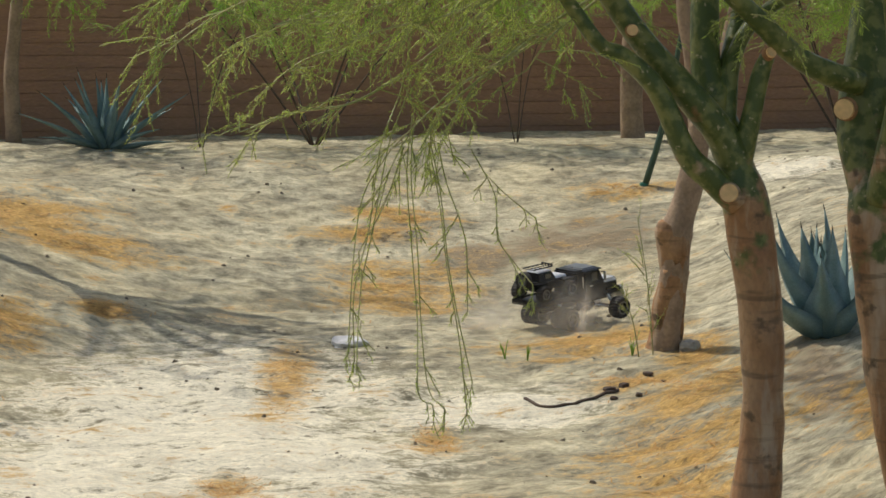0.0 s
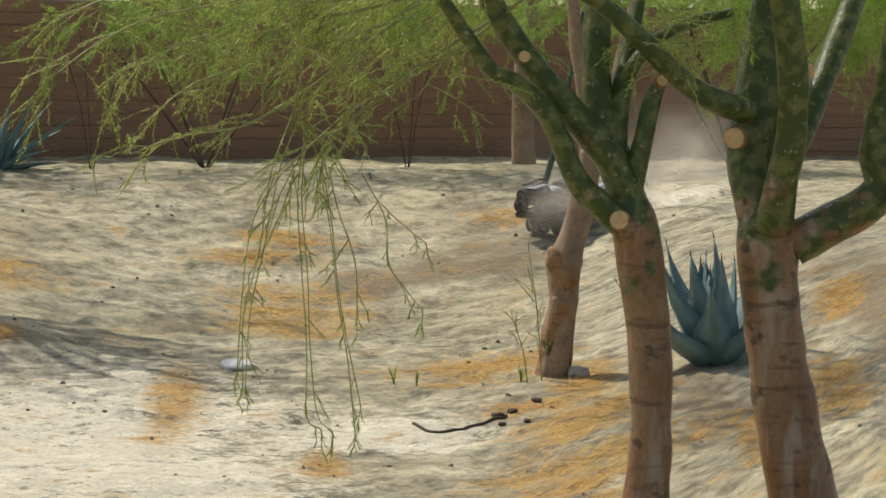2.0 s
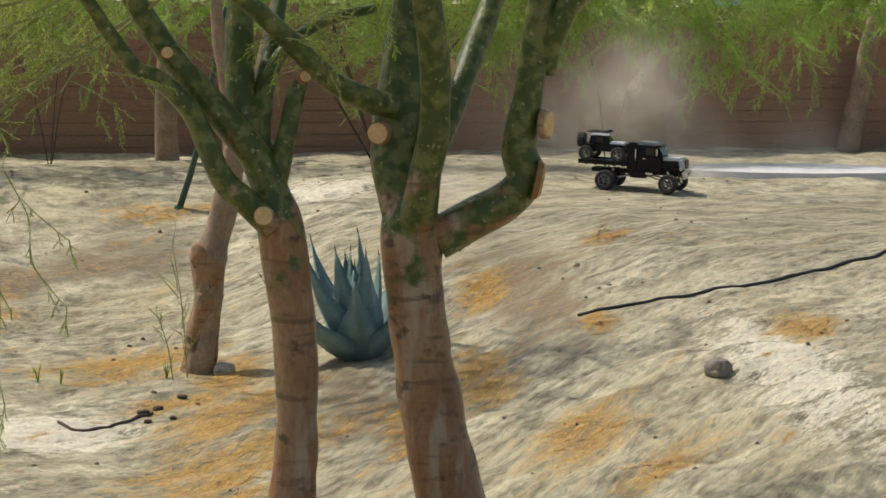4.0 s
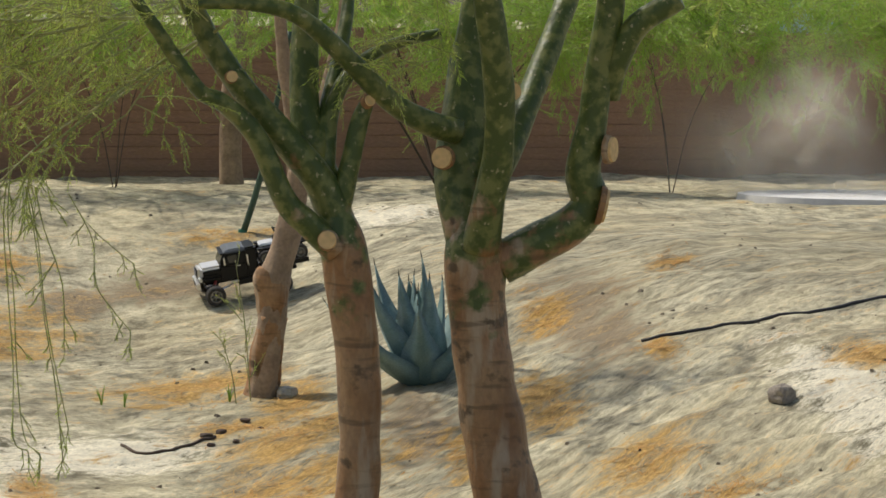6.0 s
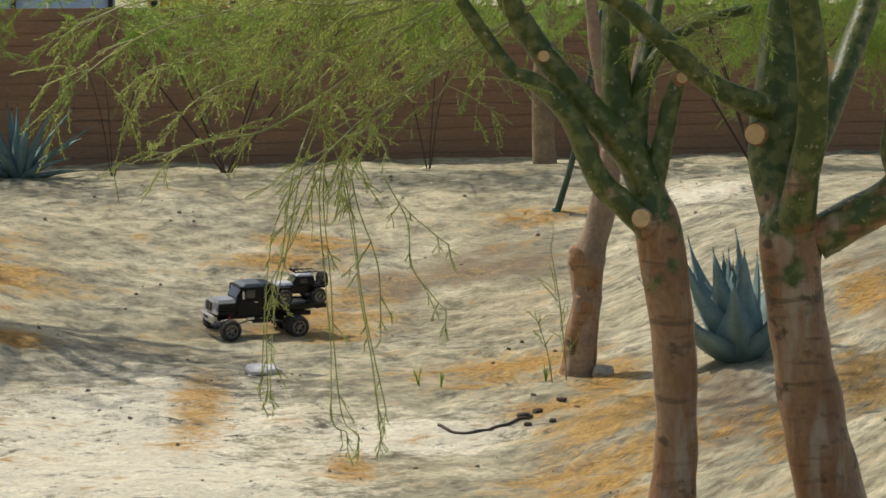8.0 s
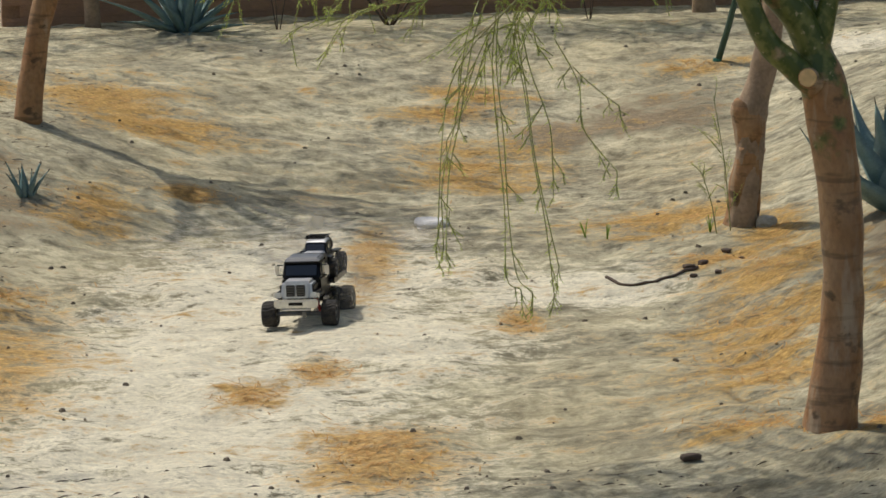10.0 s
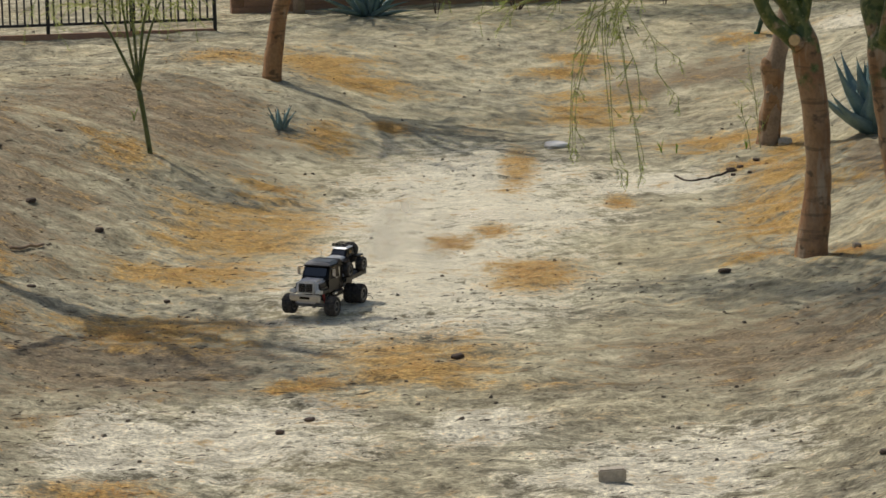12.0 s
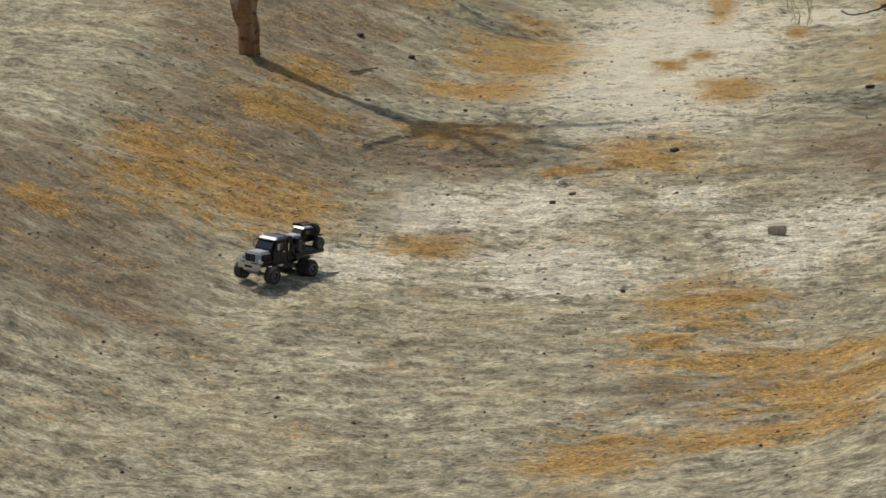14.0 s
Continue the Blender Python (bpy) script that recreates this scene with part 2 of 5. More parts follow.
def box(bm, c, s, bevel=0.0, m=None):
    """A box of size s round c, its edges bevelled."""
    got = bmesh.ops.create_cube(bm, size=1.0, matrix=Matrix.Translation(c) @ Matrix.Diagonal((*s, 1)))["verts"]
    if bevel:
        edges = list({e for v in got for e in v.link_edges})
        got = bmesh.ops.bevel(bm, geom=edges, offset=bevel, segments=2, affect="EDGES")["verts"]
    if m:
        bmesh.ops.transform(bm, matrix=m, verts=got)


def disc(bm, c, r, depth, axis, sides=14):
    turn = Vector(axis).to_track_quat("Z", "Y").to_matrix().to_4x4()
    bmesh.ops.create_cone(bm, cap_ends=True, segments=sides, radius1=r, radius2=r * 0.94, depth=depth, matrix=Matrix.Translation(c) @ turn)

# ---- ground ----
SPINE_LINE = [(-4.32, -2.7, 2.97), (-3.51, 2.7, 2.97), (-2.16, 10.1, 3.37), (-1.62, 14.85, 3.24), (-1.35, 20.25, 2.97), (-0.95, 24.98, 2.03), (0.135, 29.03, 1.215)]


def ease(u):
    u = np.clip(u, 0, 1)
    return u * u * (3 - 2 * u)


def land(x, y):
    """Height of the wash: a floor along a line, banks on both sides, a terrace behind."""
    x, y = np.asarray(x, float), np.asarray(y, float)
    best = np.full(np.broadcast(x, y).shape, 1e9)
    for (x0, y0, r0), (x1, y1, r1) in zip(SPINE_LINE, SPINE_LINE[1:]):
        u = np.clip(((x - x0) * (x1 - x0) + (y - y0) * (y1 - y0)) / ((x1 - x0) ** 2 + (y1 - y0) ** 2), 0, 1)
        best = np.minimum(best, np.hypot(x - x0 - u * (x1 - x0), y - y0 - u * (y1 - y0)) - (r0 + u * (r1 - r0)))
    top = 0.7425 + 0.3375 * ease((-x - 1.35) / 4.05) * ease((32.4 - y) / 10.8)
    near = 0.45 * ease((0.82 * (x + 3.0) - 0.57 * (y - 3.4)) / 5.0)
    crest = 0.22 * ease((x - 2.2) / 1.5) * (ease((y - 28.6) / 2.6) - ease((y - 32.0) / 6.0))
    return near + crest + 0.055 * (np.minimum(np.clip(y, -6.75, 54), 36.45) - 18.9) + top * ease(best / 5.4) + 0.108 * ease((y - 35.1) / 10.8)


def z_at(x, y):
    return float(land(x, y))
STRAW_FAR = [(-4.01, 32.16, 0.76, 0.65), (-3.39, 31.32, 0.63, 0.44), (-3.66, 28.01, 0.34, 0.71), (-1.24, 26.48, 0.20, 1.37), (-0.40, 30.87, 0.57, 0.92), (-0.42, 33.19, 0.50, 0.20), (-0.64, 32.60, 0.54, 0.16), (-0.04, 24.06, 0.16, 0.41), (1.19, 28.10, 0.70, 0.70), (2.09, 27.62, 0.26, 0.82), (1.77, 33.83, 0.45, 0.16), (-2.90, 28.95, 0.27, 0.29), (-0.97, 20.41, 0.43, 0.45), (-1.44, 22.47, 0.19, 0.36), (-1.87, 21.70, 0.22, 0.30)]
STRAW_RIGHT = [(1.82, 23.96, 0.66, 0.76), (1.55, 22.38, 0.45, 0.87), (2.30, 20.63, 0.30, 0.28), (1.35, 20.58, 0.38, 0.23), (1.60, 26.30, 0.51, 0.29), (4.38, 29.37, 0.21, 0.66), (3.83, 25.60, 0.26, 1.13), (4.18, 22.91, 0.37, 0.48), (4.51, 21.77, 0.36, 0.26), (5.69, 30.22, 0.23, 0.35), (4.97, 26.81, 0.15, 0.40), (1.93, 25.75, 0.54, 0.70), (6.41, 25.65, 0.27, 0.52), (3.05, 24.19, 0.15, 0.73)]
STRAW_LEFT = [(-4.06, 22.50, 0.81, 1.59), (-4.41, 20.14, 0.71, 0.63), (-5.84, 25.29, 0.38, 0.61), (-6.70, 19.61, 0.56, 0.66), (-4.80, 17.49, 0.59, 0.60), (-6.19, 13.05, 0.60, 1.24), (-4.26, 11.28, 0.46, 0.34), (-2.80, 15.24, 0.38, 0.28), (-3.98, 25.05, 0.45, 0.28), (-5.22, 32.10, 0.54, 0.64)]
STRAW_NEAR = [(0.6, 5.2, 1.3, 0.9), (2.2, 7.4, 1.4, 0.8), (-7.6, 13.6, 0.8, 1.6), (-6.9, 17.6, 0.7, 0.9), (-0.3, 3.6, 1.2, 0.5), (-1.03, 19.94, 0.43, 0.70), (-1.95, 16.07, 0.71, 1.02), (2.00, 10.24, 0.96, 0.39), (-0.65, 9.11, 0.48, 0.40), (2.24, 11.45, 0.33, 0.33), (-6.60, 13.12, 0.57, 1.04), (-8.72, 11.19, 0.37, 0.36), (-4.32, 17.54, 0.75, 0.64), (-0.95, 8.63, 0.60, 0.91), (-1.86, 3.12, 0.57, 0.84), (-0.18, 6.50, 1.24, 0.51), (-4.13, 11.41, 0.46, 0.40), (-7.67, 14.00, 0.46, 0.34), (-1.36, 7.29, 0.41, 0.32)]
PALE = [(-2.2, 20.5, 1.4, 3.6), (-1.8, 25.0, 1.2, 2.6), (-4.27, 13.16, 0.55, 1.13), (-4.97, 10.62, 0.57, 0.77), (0.60, 12.56, 0.70, 0.72), (-2.57, 22.88, 0.76, 2.50), (0.40, 25.24, 0.87, 0.61), (-0.19, 10.33, 0.39, 0.63), (-1.33, 13.60, 0.43, 0.64), (-3.18, 13.23, 0.82, 1.16), (-2.76, 10.78, 0.96, 0.65), (0.03, 11.61, 0.84, 1.07), (-0.94, 23.40, 0.79, 1.18), (-2.75, 22.68, 0.50, 0.74), (0.17, 25.03, 0.50, 0.45), (-2.64, 9.74, 0.82, 0.62), (5.86, 23.76, 0.34, 2.15), (3.41, 33.75, 0.44, 0.39)]
# Brown bank soil, plus shade of banks and tree crowns put into the colour.
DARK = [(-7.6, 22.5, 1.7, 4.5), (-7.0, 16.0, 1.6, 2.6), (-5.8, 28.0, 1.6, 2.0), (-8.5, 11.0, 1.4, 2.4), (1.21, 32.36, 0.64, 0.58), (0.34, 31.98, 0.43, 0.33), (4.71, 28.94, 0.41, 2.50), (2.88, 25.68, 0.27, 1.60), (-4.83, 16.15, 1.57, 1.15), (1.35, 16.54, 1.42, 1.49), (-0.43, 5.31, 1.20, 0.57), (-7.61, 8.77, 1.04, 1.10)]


TABLES = [np.random.RandomState(k).uniform(-1, 1, (256, 256)) for k in range(6)]


def lattice(x, y, seed):
    """Smooth noise from -1 to 1 over arrays."""
    table = TABLES[seed]
    i, j = np.floor(x).astype(int), np.floor(y).astype(int)
    u, v = x - i, y - j
    u, v = u * u * (3 - 2 * u), v * v * (3 - 2 * v)
    g = lambda a, b: table[a % 256, b % 256]
    return (g(i, j) * (1 - u) + g(i + 1, j) * u) * (1 - v) + (g(i, j + 1) * (1 - u) + g(i + 1, j + 1) * u) * v


def relief(x, y):
    z = 0.036 * lattice(x * 0.7, y * 0.9, 1) + 0.026 * lattice(x * 1.5 + 5, y * 2.1, 2)
    z = z + 0.022 * lattice(x * 3.4, y * 4.6 + 9, 3) + 0.015 * lattice(x * 7.3 + 3, y * 8.5, 4)
    return z


def soil_z(x, y):
    return float(land(x, y) + relief(np.array(x), np.array(y)))


def streak_run(x, y):
    """Runs across the streaks on both banks, slanted to look right from the camera."""
    level = 1 - ease((y - 29.0) / 4.0)
    right, left = 0.35 * np.logaddexp(0, (x - 1.0) / 0.35), 0.5 * np.logaddexp(0, (-x - 4.2) / 0.5)
    return y - level * (1.15 * right + 0.45 * left)


def spots(x, y, ellipses):
    best, v = np.zeros_like(x), streak_run(x, y)
    for cx, cy, rx, ry in ellipses:
        d = np.hypot((x - cx) / max(rx, 0.15), (v - streak_run(np.array(cx), np.array(cy))) / max(ry, 0.25))
        best = np.maximum(best, np.clip(1.35 - 0.75 * d, 0, 1))
    return best


def build_ground():
    fx, fy = np.arange(-13, 13.001, 0.075), np.arange(-1, 41.001, 0.075)
    far = np.array([1.5, 4, 8, 15, 30, 60, 120, 250, 500])
    xs = np.concatenate([(-13 - far)[::-1], fx, 13 + far])
    ys = np.concatenate([(-1 - far)[::-1], fy, 41 + far])
    gx, gy = np.meshgrid(xs, ys)
    gz = land(gx, gy) + relief(gx, gy)
    w, h = len(xs), len(ys)
    i = (np.arange(h - 1)[:, None] * w + np.arange(w - 1)[None, :]).ravel()
    faces = np.stack([i, i + 1, i + 1 + w, i + w], 1)
    me = bpy.data.meshes.new("ground")
    me.from_pydata(np.stack([gx.ravel(), gy.ravel(), gz.ravel()], 1).tolist(), [], faces.tolist())
    me.polygons.foreach_set("use_smooth", [True] * len(me.polygons))
    col = me.color_attributes.new("stain_shade", "FLOAT_COLOR", "POINT")
    straw = spots(gx, gy, STRAW_FAR + STRAW_RIGHT + STRAW_LEFT + STRAW_NEAR)
    coarse = np.maximum(1 - ease((gy - 14.5) / 6.0), 0.9 * ease((-gx - 4.0) / 1.5))
    coarse = np.maximum(coarse, 0.6 * np.exp(-((gx - 1.0) / 0.9) ** 2 - ((gy - 30.3) / 1.5) ** 2))
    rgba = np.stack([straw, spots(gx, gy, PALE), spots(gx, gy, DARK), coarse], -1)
    run = me.attributes.new("streak_run", "FLOAT_VECTOR", "POINT")
    run.data.foreach_set("vector", np.stack([gx, streak_run(gx, gy), gz * 0], -1).astype(np.float32).ravel())
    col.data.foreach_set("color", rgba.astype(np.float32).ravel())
    me.materials.append(GROUND)
    return tagged(new("ground", me), "dry pale sandy wash with straw-coloured patches", "ground", kind="structure")


build_ground()

# ---- wall of brown blocks ----
WALL_A, WALL_B, WALL_TOP = Vector((-5.75, 37.37, 0)), Vector((18.0, 42.6, 0)), 3.50


def build_wall():
    along = (WALL_B - WALL_A).normalized()
    turn = math.degrees(math.atan2(along.y, along.x))
    length = (WALL_B - WALL_A).length
    core = bmesh.new()
    base = 1.45
    box(core, (length / 2, 0.11, (base + WALL_TOP - 0.02) / 2), (length, 0.17, WALL_TOP - 0.02 - base))
    wall = part("wall_back", core, MORTAR)
    wall.matrix_basis = pose(WALL_A.x, WALL_A.y, 0, 0, 0, turn)
    tagged(wall, "brown split-face block garden wall", "wall", kind="structure")
    bm = bmesh.new()
    box(bm, (0, 0, 0), (0.3995, 0.2, 0.134), 0.002)
    block = mesh_of("block", bm, BLOCK, False)
    return wall, block, length, base


wall_back, block_mesh, wall_length, wall_base = build_wall()

# ---- iron fence that goes on from the wall ----
def build_fence():
    a, b = Vector((-5.75, 35.0, 0)), Vector((-17.5, 33.1, 0))
    way = (b - a)
    length = way.length
    turn = math.degrees(math.atan2(way.y, way.x))
    fence = thing("iron_fence", "black iron fence of upright bars on a low kerb", "fence", (a.x, a.y, 1.66), turn)
    for z in (0.14, 1.62):
        bm = bmesh.new()
        box(bm, (length / 2, 0, z), (length, 0.03, 0.04), 0.004)
        part("rail", bm, IRON, fence)
    bm = bmesh.new()
    box(bm, (length / 2, 0, -0.06), (length, 0.14, 0.14), 0.02)
    part("kerb", bm, BLOCK, fence, "low brown kerb")
    bm = bmesh.new()
    box(bm, (0, 0, 0.87), (0.055, 0.055, 1.9), 0.004)
    post = mesh_of("post", bm, IRON, False)
    k = 0
    while k * 1.2 < length:
        o = new("post", post)
        o.parent, o.location = fence, (k * 1.2, 0, 0)
        k += 1
    bm = bmesh.new()
    box(bm, (0, 0, 0.88), (0.026, 0.026, 1.46))
    bar = mesh_of("bar", bm, IRON, False)
    k = 0
    while k * 0.105 < length:
        o = new("bar", bar)
        o.parent, o.location = fence, (k * 0.105, 0, 0)
        k += 1


build_fence()

# ---- trees ----
A_TRUNK = [(1.86, 20.5, -0.1, 0.2), (1.87, 20.5, 0.1, 0.184), (1.93, 20.5, 0.65, 0.143), (1.95, 20.5, 1.11, 0.133), (1.93, 20.5, 1.52, 0.133), (1.89, 20.5, 1.87, 0.137), (1.85, 20.5, 2.15, 0.147), (1.81, 20.5, 2.35, 0.137), (1.75, 20.5, 2.52, 0.102)]
A1 = [(1.78, 20.4, 2.26, 0.082), (1.6, 20.35, 2.43, 0.078), (1.46, 20.3, 2.57, 0.074), (1.28, 20.25, 2.95, 0.064), (1.08, 20.2, 3.15, 0.057), (0.94, 20.15, 3.22, 0.047), (0.77, 20.1, 3.44, 0.044), (0.67, 20.05, 3.59, 0.04), (0.5, 20.0, 3.82, 0.033)]
A2 = [(1.8, 20.5, 2.42, 0.109), (1.69, 20.47, 2.66, 0.102), (1.54, 20.43, 2.85, 0.095), (1.33, 20.4, 3.09, 0.085), (1.15, 20.37, 3.3, 0.075), (0.96, 20.33, 3.58, 0.071), (0.84, 20.3, 3.85, 0.061)]
A3 = [(1.77, 20.5, 2.56, 0.102), (1.67, 20.57, 2.8, 0.096), (1.6, 20.65, 3.07, 0.093), (1.6, 20.73, 3.41, 0.086), (1.61, 20.8, 3.86, 0.076)]
A4 = [(1.8, 20.5, 2.52, 0.075), (1.87, 20.5, 2.8, 0.065), (1.92, 20.5, 3.04, 0.058), (1.96, 20.5, 3.15, 0.048)]
A5 = [(1.71, 20.5, 2.7, 0.061), (1.76, 20.65, 3.1, 0.052), (1.91, 20.8, 3.36, 0.045), (2.17, 20.95, 3.51, 0.038), (2.47, 21.1, 3.58, 0.032)]
A6 = [(1.66, 20.5, 2.83, 0.051), (1.77, 20.77, 3.24, 0.048), (1.88, 21.03, 3.65, 0.042), (1.91, 21.3, 3.93, 0.035)]
B_TRUNK = [(2.9, 18.8, -0.2, 0.25), (2.82, 18.8, -0.03, 0.226), (2.74, 18.8, 0.49, 0.207), (2.64, 18.8, 0.94, 0.191), (2.57, 18.8, 1.26, 0.182), (2.5, 18.8, 1.64, 0.172), (2.45, 18.8, 1.96, 0.163), (2.42, 18.8, 2.25, 0.169), (2.42, 18.8, 2.42, 0.163), (2.41, 18.8, 2.56, 0.113)]
B1 = [(2.4, 18.8, 2.37, 0.125), (2.35, 18.86, 2.62, 0.132), (2.34, 18.92, 2.87, 0.139), (2.37, 18.98, 3.16, 0.13), (2.42, 19.04, 3.47, 0.121), (2.5, 19.1, 3.92, 0.108)]
B2 = [(2.43, 18.7, 2.41, 0.112), (2.46, 18.6, 2.64, 0.096), (2.5, 18.5, 2.92, 0.089), (2.49, 18.4, 3.21, 0.086), (2.45, 18.3, 3.48, 0.082), (2.37, 18.2, 3.91, 0.076)]
B3 = [(2.56, 18.8, 2.31, 0.125), (2.74, 18.78, 2.41, 0.119), (2.93, 18.75, 2.52, 0.113), (3.05, 18.73, 2.66, 0.106), (3.01, 18.7, 2.84, 0.1), (3.05, 18.68, 3.1, 0.09), (3.08, 18.65, 3.39, 0.084), (3.13, 18.62, 3.73, 0.081), (3.14, 18.6, 3.92, 0.074)]
B4 = [(2.52, 18.8, 2.78, 0.081), (2.67, 19.0, 3.04, 0.076), (2.81, 19.2, 3.33, 0.074), (2.95, 19.4, 3.63, 0.071), (3.08, 19.6, 3.92, 0.062)]
B5 = [(2.31, 18.8, 3.05, 0.069), (2.13, 18.71, 3.1, 0.069), (1.93, 18.63, 3.21, 0.062), (1.7, 18.54, 3.42, 0.059), (1.51, 18.46, 3.59, 0.052), (1.32, 18.37, 3.71, 0.046), (1.06, 18.29, 3.75, 0.04), (0.76, 18.2, 3.74, 0.033)]
B6 = [(3.14, 18.7, 3.26, 0.069), (3.18, 18.63, 3.47, 0.075), (3.29, 18.57, 3.67, 0.071), (3.5, 18.5, 3.81, 0.062)]


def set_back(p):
    """A point of the forked tree, scaled out from the camera's first eye to fit its view."""
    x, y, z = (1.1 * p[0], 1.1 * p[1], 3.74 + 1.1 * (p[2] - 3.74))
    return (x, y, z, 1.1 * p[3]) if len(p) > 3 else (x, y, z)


S_TRUNK = [(1.8, 27.8, 0.3, 0.145), (1.82, 27.8, 0.45, 0.139), (1.87, 27.8, 0.83, 0.125), (1.9, 27.8, 1.11, 0.12), (1.91, 27.8, 1.39, 0.125), (1.92, 27.8, 1.49, 0.139), (1.96, 27.8, 1.62, 0.116), (2.02, 27.8, 1.86, 0.111), (2.07, 27.8, 2.09, 0.102), (2.11, 27.8, 2.42, 0.093)]
S1 = [(2.09, 27.8, 2.32, 0.079), (2.04, 27.8, 2.88, 0.065), (1.97, 27.8, 3.3, 0.056), (1.92, 27.8, 3.9, 0.046)]
S2 = [(2.11, 27.8, 2.37, 0.083), (2.3, 27.8, 2.93, 0.07), (2.43, 27.8, 3.44, 0.06), (2.5, 27.8, 3.9, 0.056)]
P2 = [(2.13, 37.9, 1.62, 0.139), (2.11, 37.9, 2.13, 0.126), (2.11, 37.9, 2.7, 0.12), (2.18, 37.9, 3.45, 0.095), (2.21, 37.9, 4.08, 0.076)]
P1 = [(-4.69, 37.0, 1.69, 0.092), (-4.7, 37.0, 2.12, 0.086), (-4.71, 37.0, 2.49, 0.08), (-4.65, 37.0, 3.16, 0.068), (-4.6, 37.0, 3.65, 0.056)]
FR = [(10.64, 40.7, 1.73, 0.142), (10.75, 40.7, 2.27, 0.136), (10.88, 40.7, 2.97, 0.115), (11.04, 40.7, 3.73, 0.095)]
STAKE = [(2.0, 33.9, 1.39, 0.034), (2.2, 33.9, 2.07, 0.031), (2.4, 33.9, 3.09, 0.025), (2.46, 33.9, 3.48, 0.023)]
L_TRUNK = [(-7.63, 19.72, 0.75, 0.152), (-7.63, 19.72, 1.18, 0.152), (-7.65, 19.72, 1.44, 0.152), (-7.46, 19.72, 1.99, 0.135), (-7.36, 19.72, 2.48, 0.135), (-7.13, 19.72, 3.04, 0.152), (-7.03, 19.72, 3.45, 0.159), (-6.95, 19.72, 3.93, 0.145)]
T2 = [(-4.54, 30.59, 1.23, 0.129), (-4.5, 30.59, 1.59, 0.119), (-4.41, 30.59, 2.09, 0.109), (-4.32, 30.59, 2.48, 0.109), (-4.23, 30.59, 3.08, 0.098)]
YT = [(-5.51, 25.46, 0.79, 0.03), (-5.57, 25.46, 1.25, 0.03), (-5.62, 25.46, 1.57, 0.034)]
YT0 = [(-5.62, 25.46, 1.57, 0.021), (-5.86, 25.46, 2.11, 0.016), (-6.08, 25.46, 2.52, 0.011)]
YT1 = [(-5.62, 25.46, 1.57, 0.021), (-5.72, 25.46, 2.16, 0.016), (-5.8, 25.46, 2.79, 0.011)]
YT2 = [(-5.62, 25.46, 1.57, 0.021), (-5.66, 25.46, 2.43, 0.016), (-5.68, 25.46, 2.97, 0.011)]
YT3 = [(-5.62, 25.46, 1.57, 0.021), (-5.5, 25.46, 2.15, 0.016), (-5.33, 25.46, 2.6, 0.011)]
YT4 = [(-5.62, 25.46, 1.57, 0.021), (-5.54, 25.46, 2.33, 0.016), (-5.39, 25.46, 2.78, 0.011)]


def leaves_on(bm, twig, rng, size=0.05, every=0.0095, spread=0.55):
    """Thin leaflets on both sides of a twig."""
    for a, b in zip(twig, twig[1:]):
        a, b = Vector(a[:3]), Vector(b[:3])
        way = b - a
        count = max(1, int(way.length / every))
        for k in range(count):
            p = a + way * ((k + rng.random()) / count)
            d = (way.normalized() * 0.7 + Vector((rng.uniform(-1, 1), rng.uniform(-1, 1), rng.uniform(-1, 0.8))) * spread).normalized()
            n = d.cross(Vector((rng.uniform(-1, 1), rng.uniform(-1, 1), rng.uniform(-1, 1)))).normalized()
            ln, wd = size * rng.uniform(0.35, 1.0), 0.0014 + size * rng.uniform(0.010, 0.030)
            v = [bm.verts.new(q) for q in (p, p + d * ln * 0.5 + n * wd, p + d * ln, p + d * ln * 0.5 - n * wd)]
            bm.faces.new(v)


def spray(bm_twig, bm_leaf, p, d, length, rng, droop=0.5, size=0.05, side=4):
    """A feathery spray: a drooping twig with side twigs and leaflets."""
    pts, q, d = [], Vector(p), Vector(d).normalized()
    n = 6
    for i in range(n + 1):
        pts.append((q.x, q.y, q.z, 0.005 * (1 - 0.7 * i / n)))
        d = (d + Vector((rng.uniform(-0.15, 0.15), rng.uniform(-0.15, 0.15), -droop / n + rng.uniform(-0.1, 0.1)))).normalized()
        q = q + d * (length / n)
    tube(bm_twig, pts, 3, 1)
    leaves_on(bm_leaf, pts[1:], rng, size)
    for i in range(side):
        j = rng.randrange(1, n)
        a = Vector(pts[j][:3])
        e = (Vector(pts[j + 1][:3]) - a).normalized() + Vector((rng.uniform(-0.9, 0.9), rng.uniform(-0.9, 0.9), rng.uniform(-0.7, 0.4)))
        e.normalize()
        ln = length * rng.uniform(0.25, 0.5)
        sub = [(*(a + e * ln * u + Vector((0, 0, -0.10 * ln * u * u))), 0.003) for u in (0, 0.35, 0.7, 1.0)]
        tube(bm_twig, sub, 3, 1)
        leaves_on(bm_leaf, sub, rng, size)


def crown(tree, rng, regions, size=0.05, leaf=None, label=""):
    """Sprays filling boxes: (centre, half size, count, length, droop, drift)."""
    bt, bl = bmesh.new(), bmesh.new()
    for c, h, count, length, droop, drift, *leaf_size in regions:
        for k in range(count):
            p = Vector(c) + Vector([rng.gauss(0, 0.5) * s for s in h])
            d = Vector(drift) + Vector((rng.uniform(-0.8, 0.8), rng.uniform(-0.8, 0.8), rng.uniform(-0.5, 0.5)))
            spray(bt, bl, p, d, length * rng.uniform(0.6, 1.3), rng, droop, leaf_size[0] if leaf_size else size)
    tagged(part("twig_mass", bt, TWIG, tree), kind="stuff")
    tagged(part("crown", bl, leaf or LEAF, tree, label), kind="stuff")


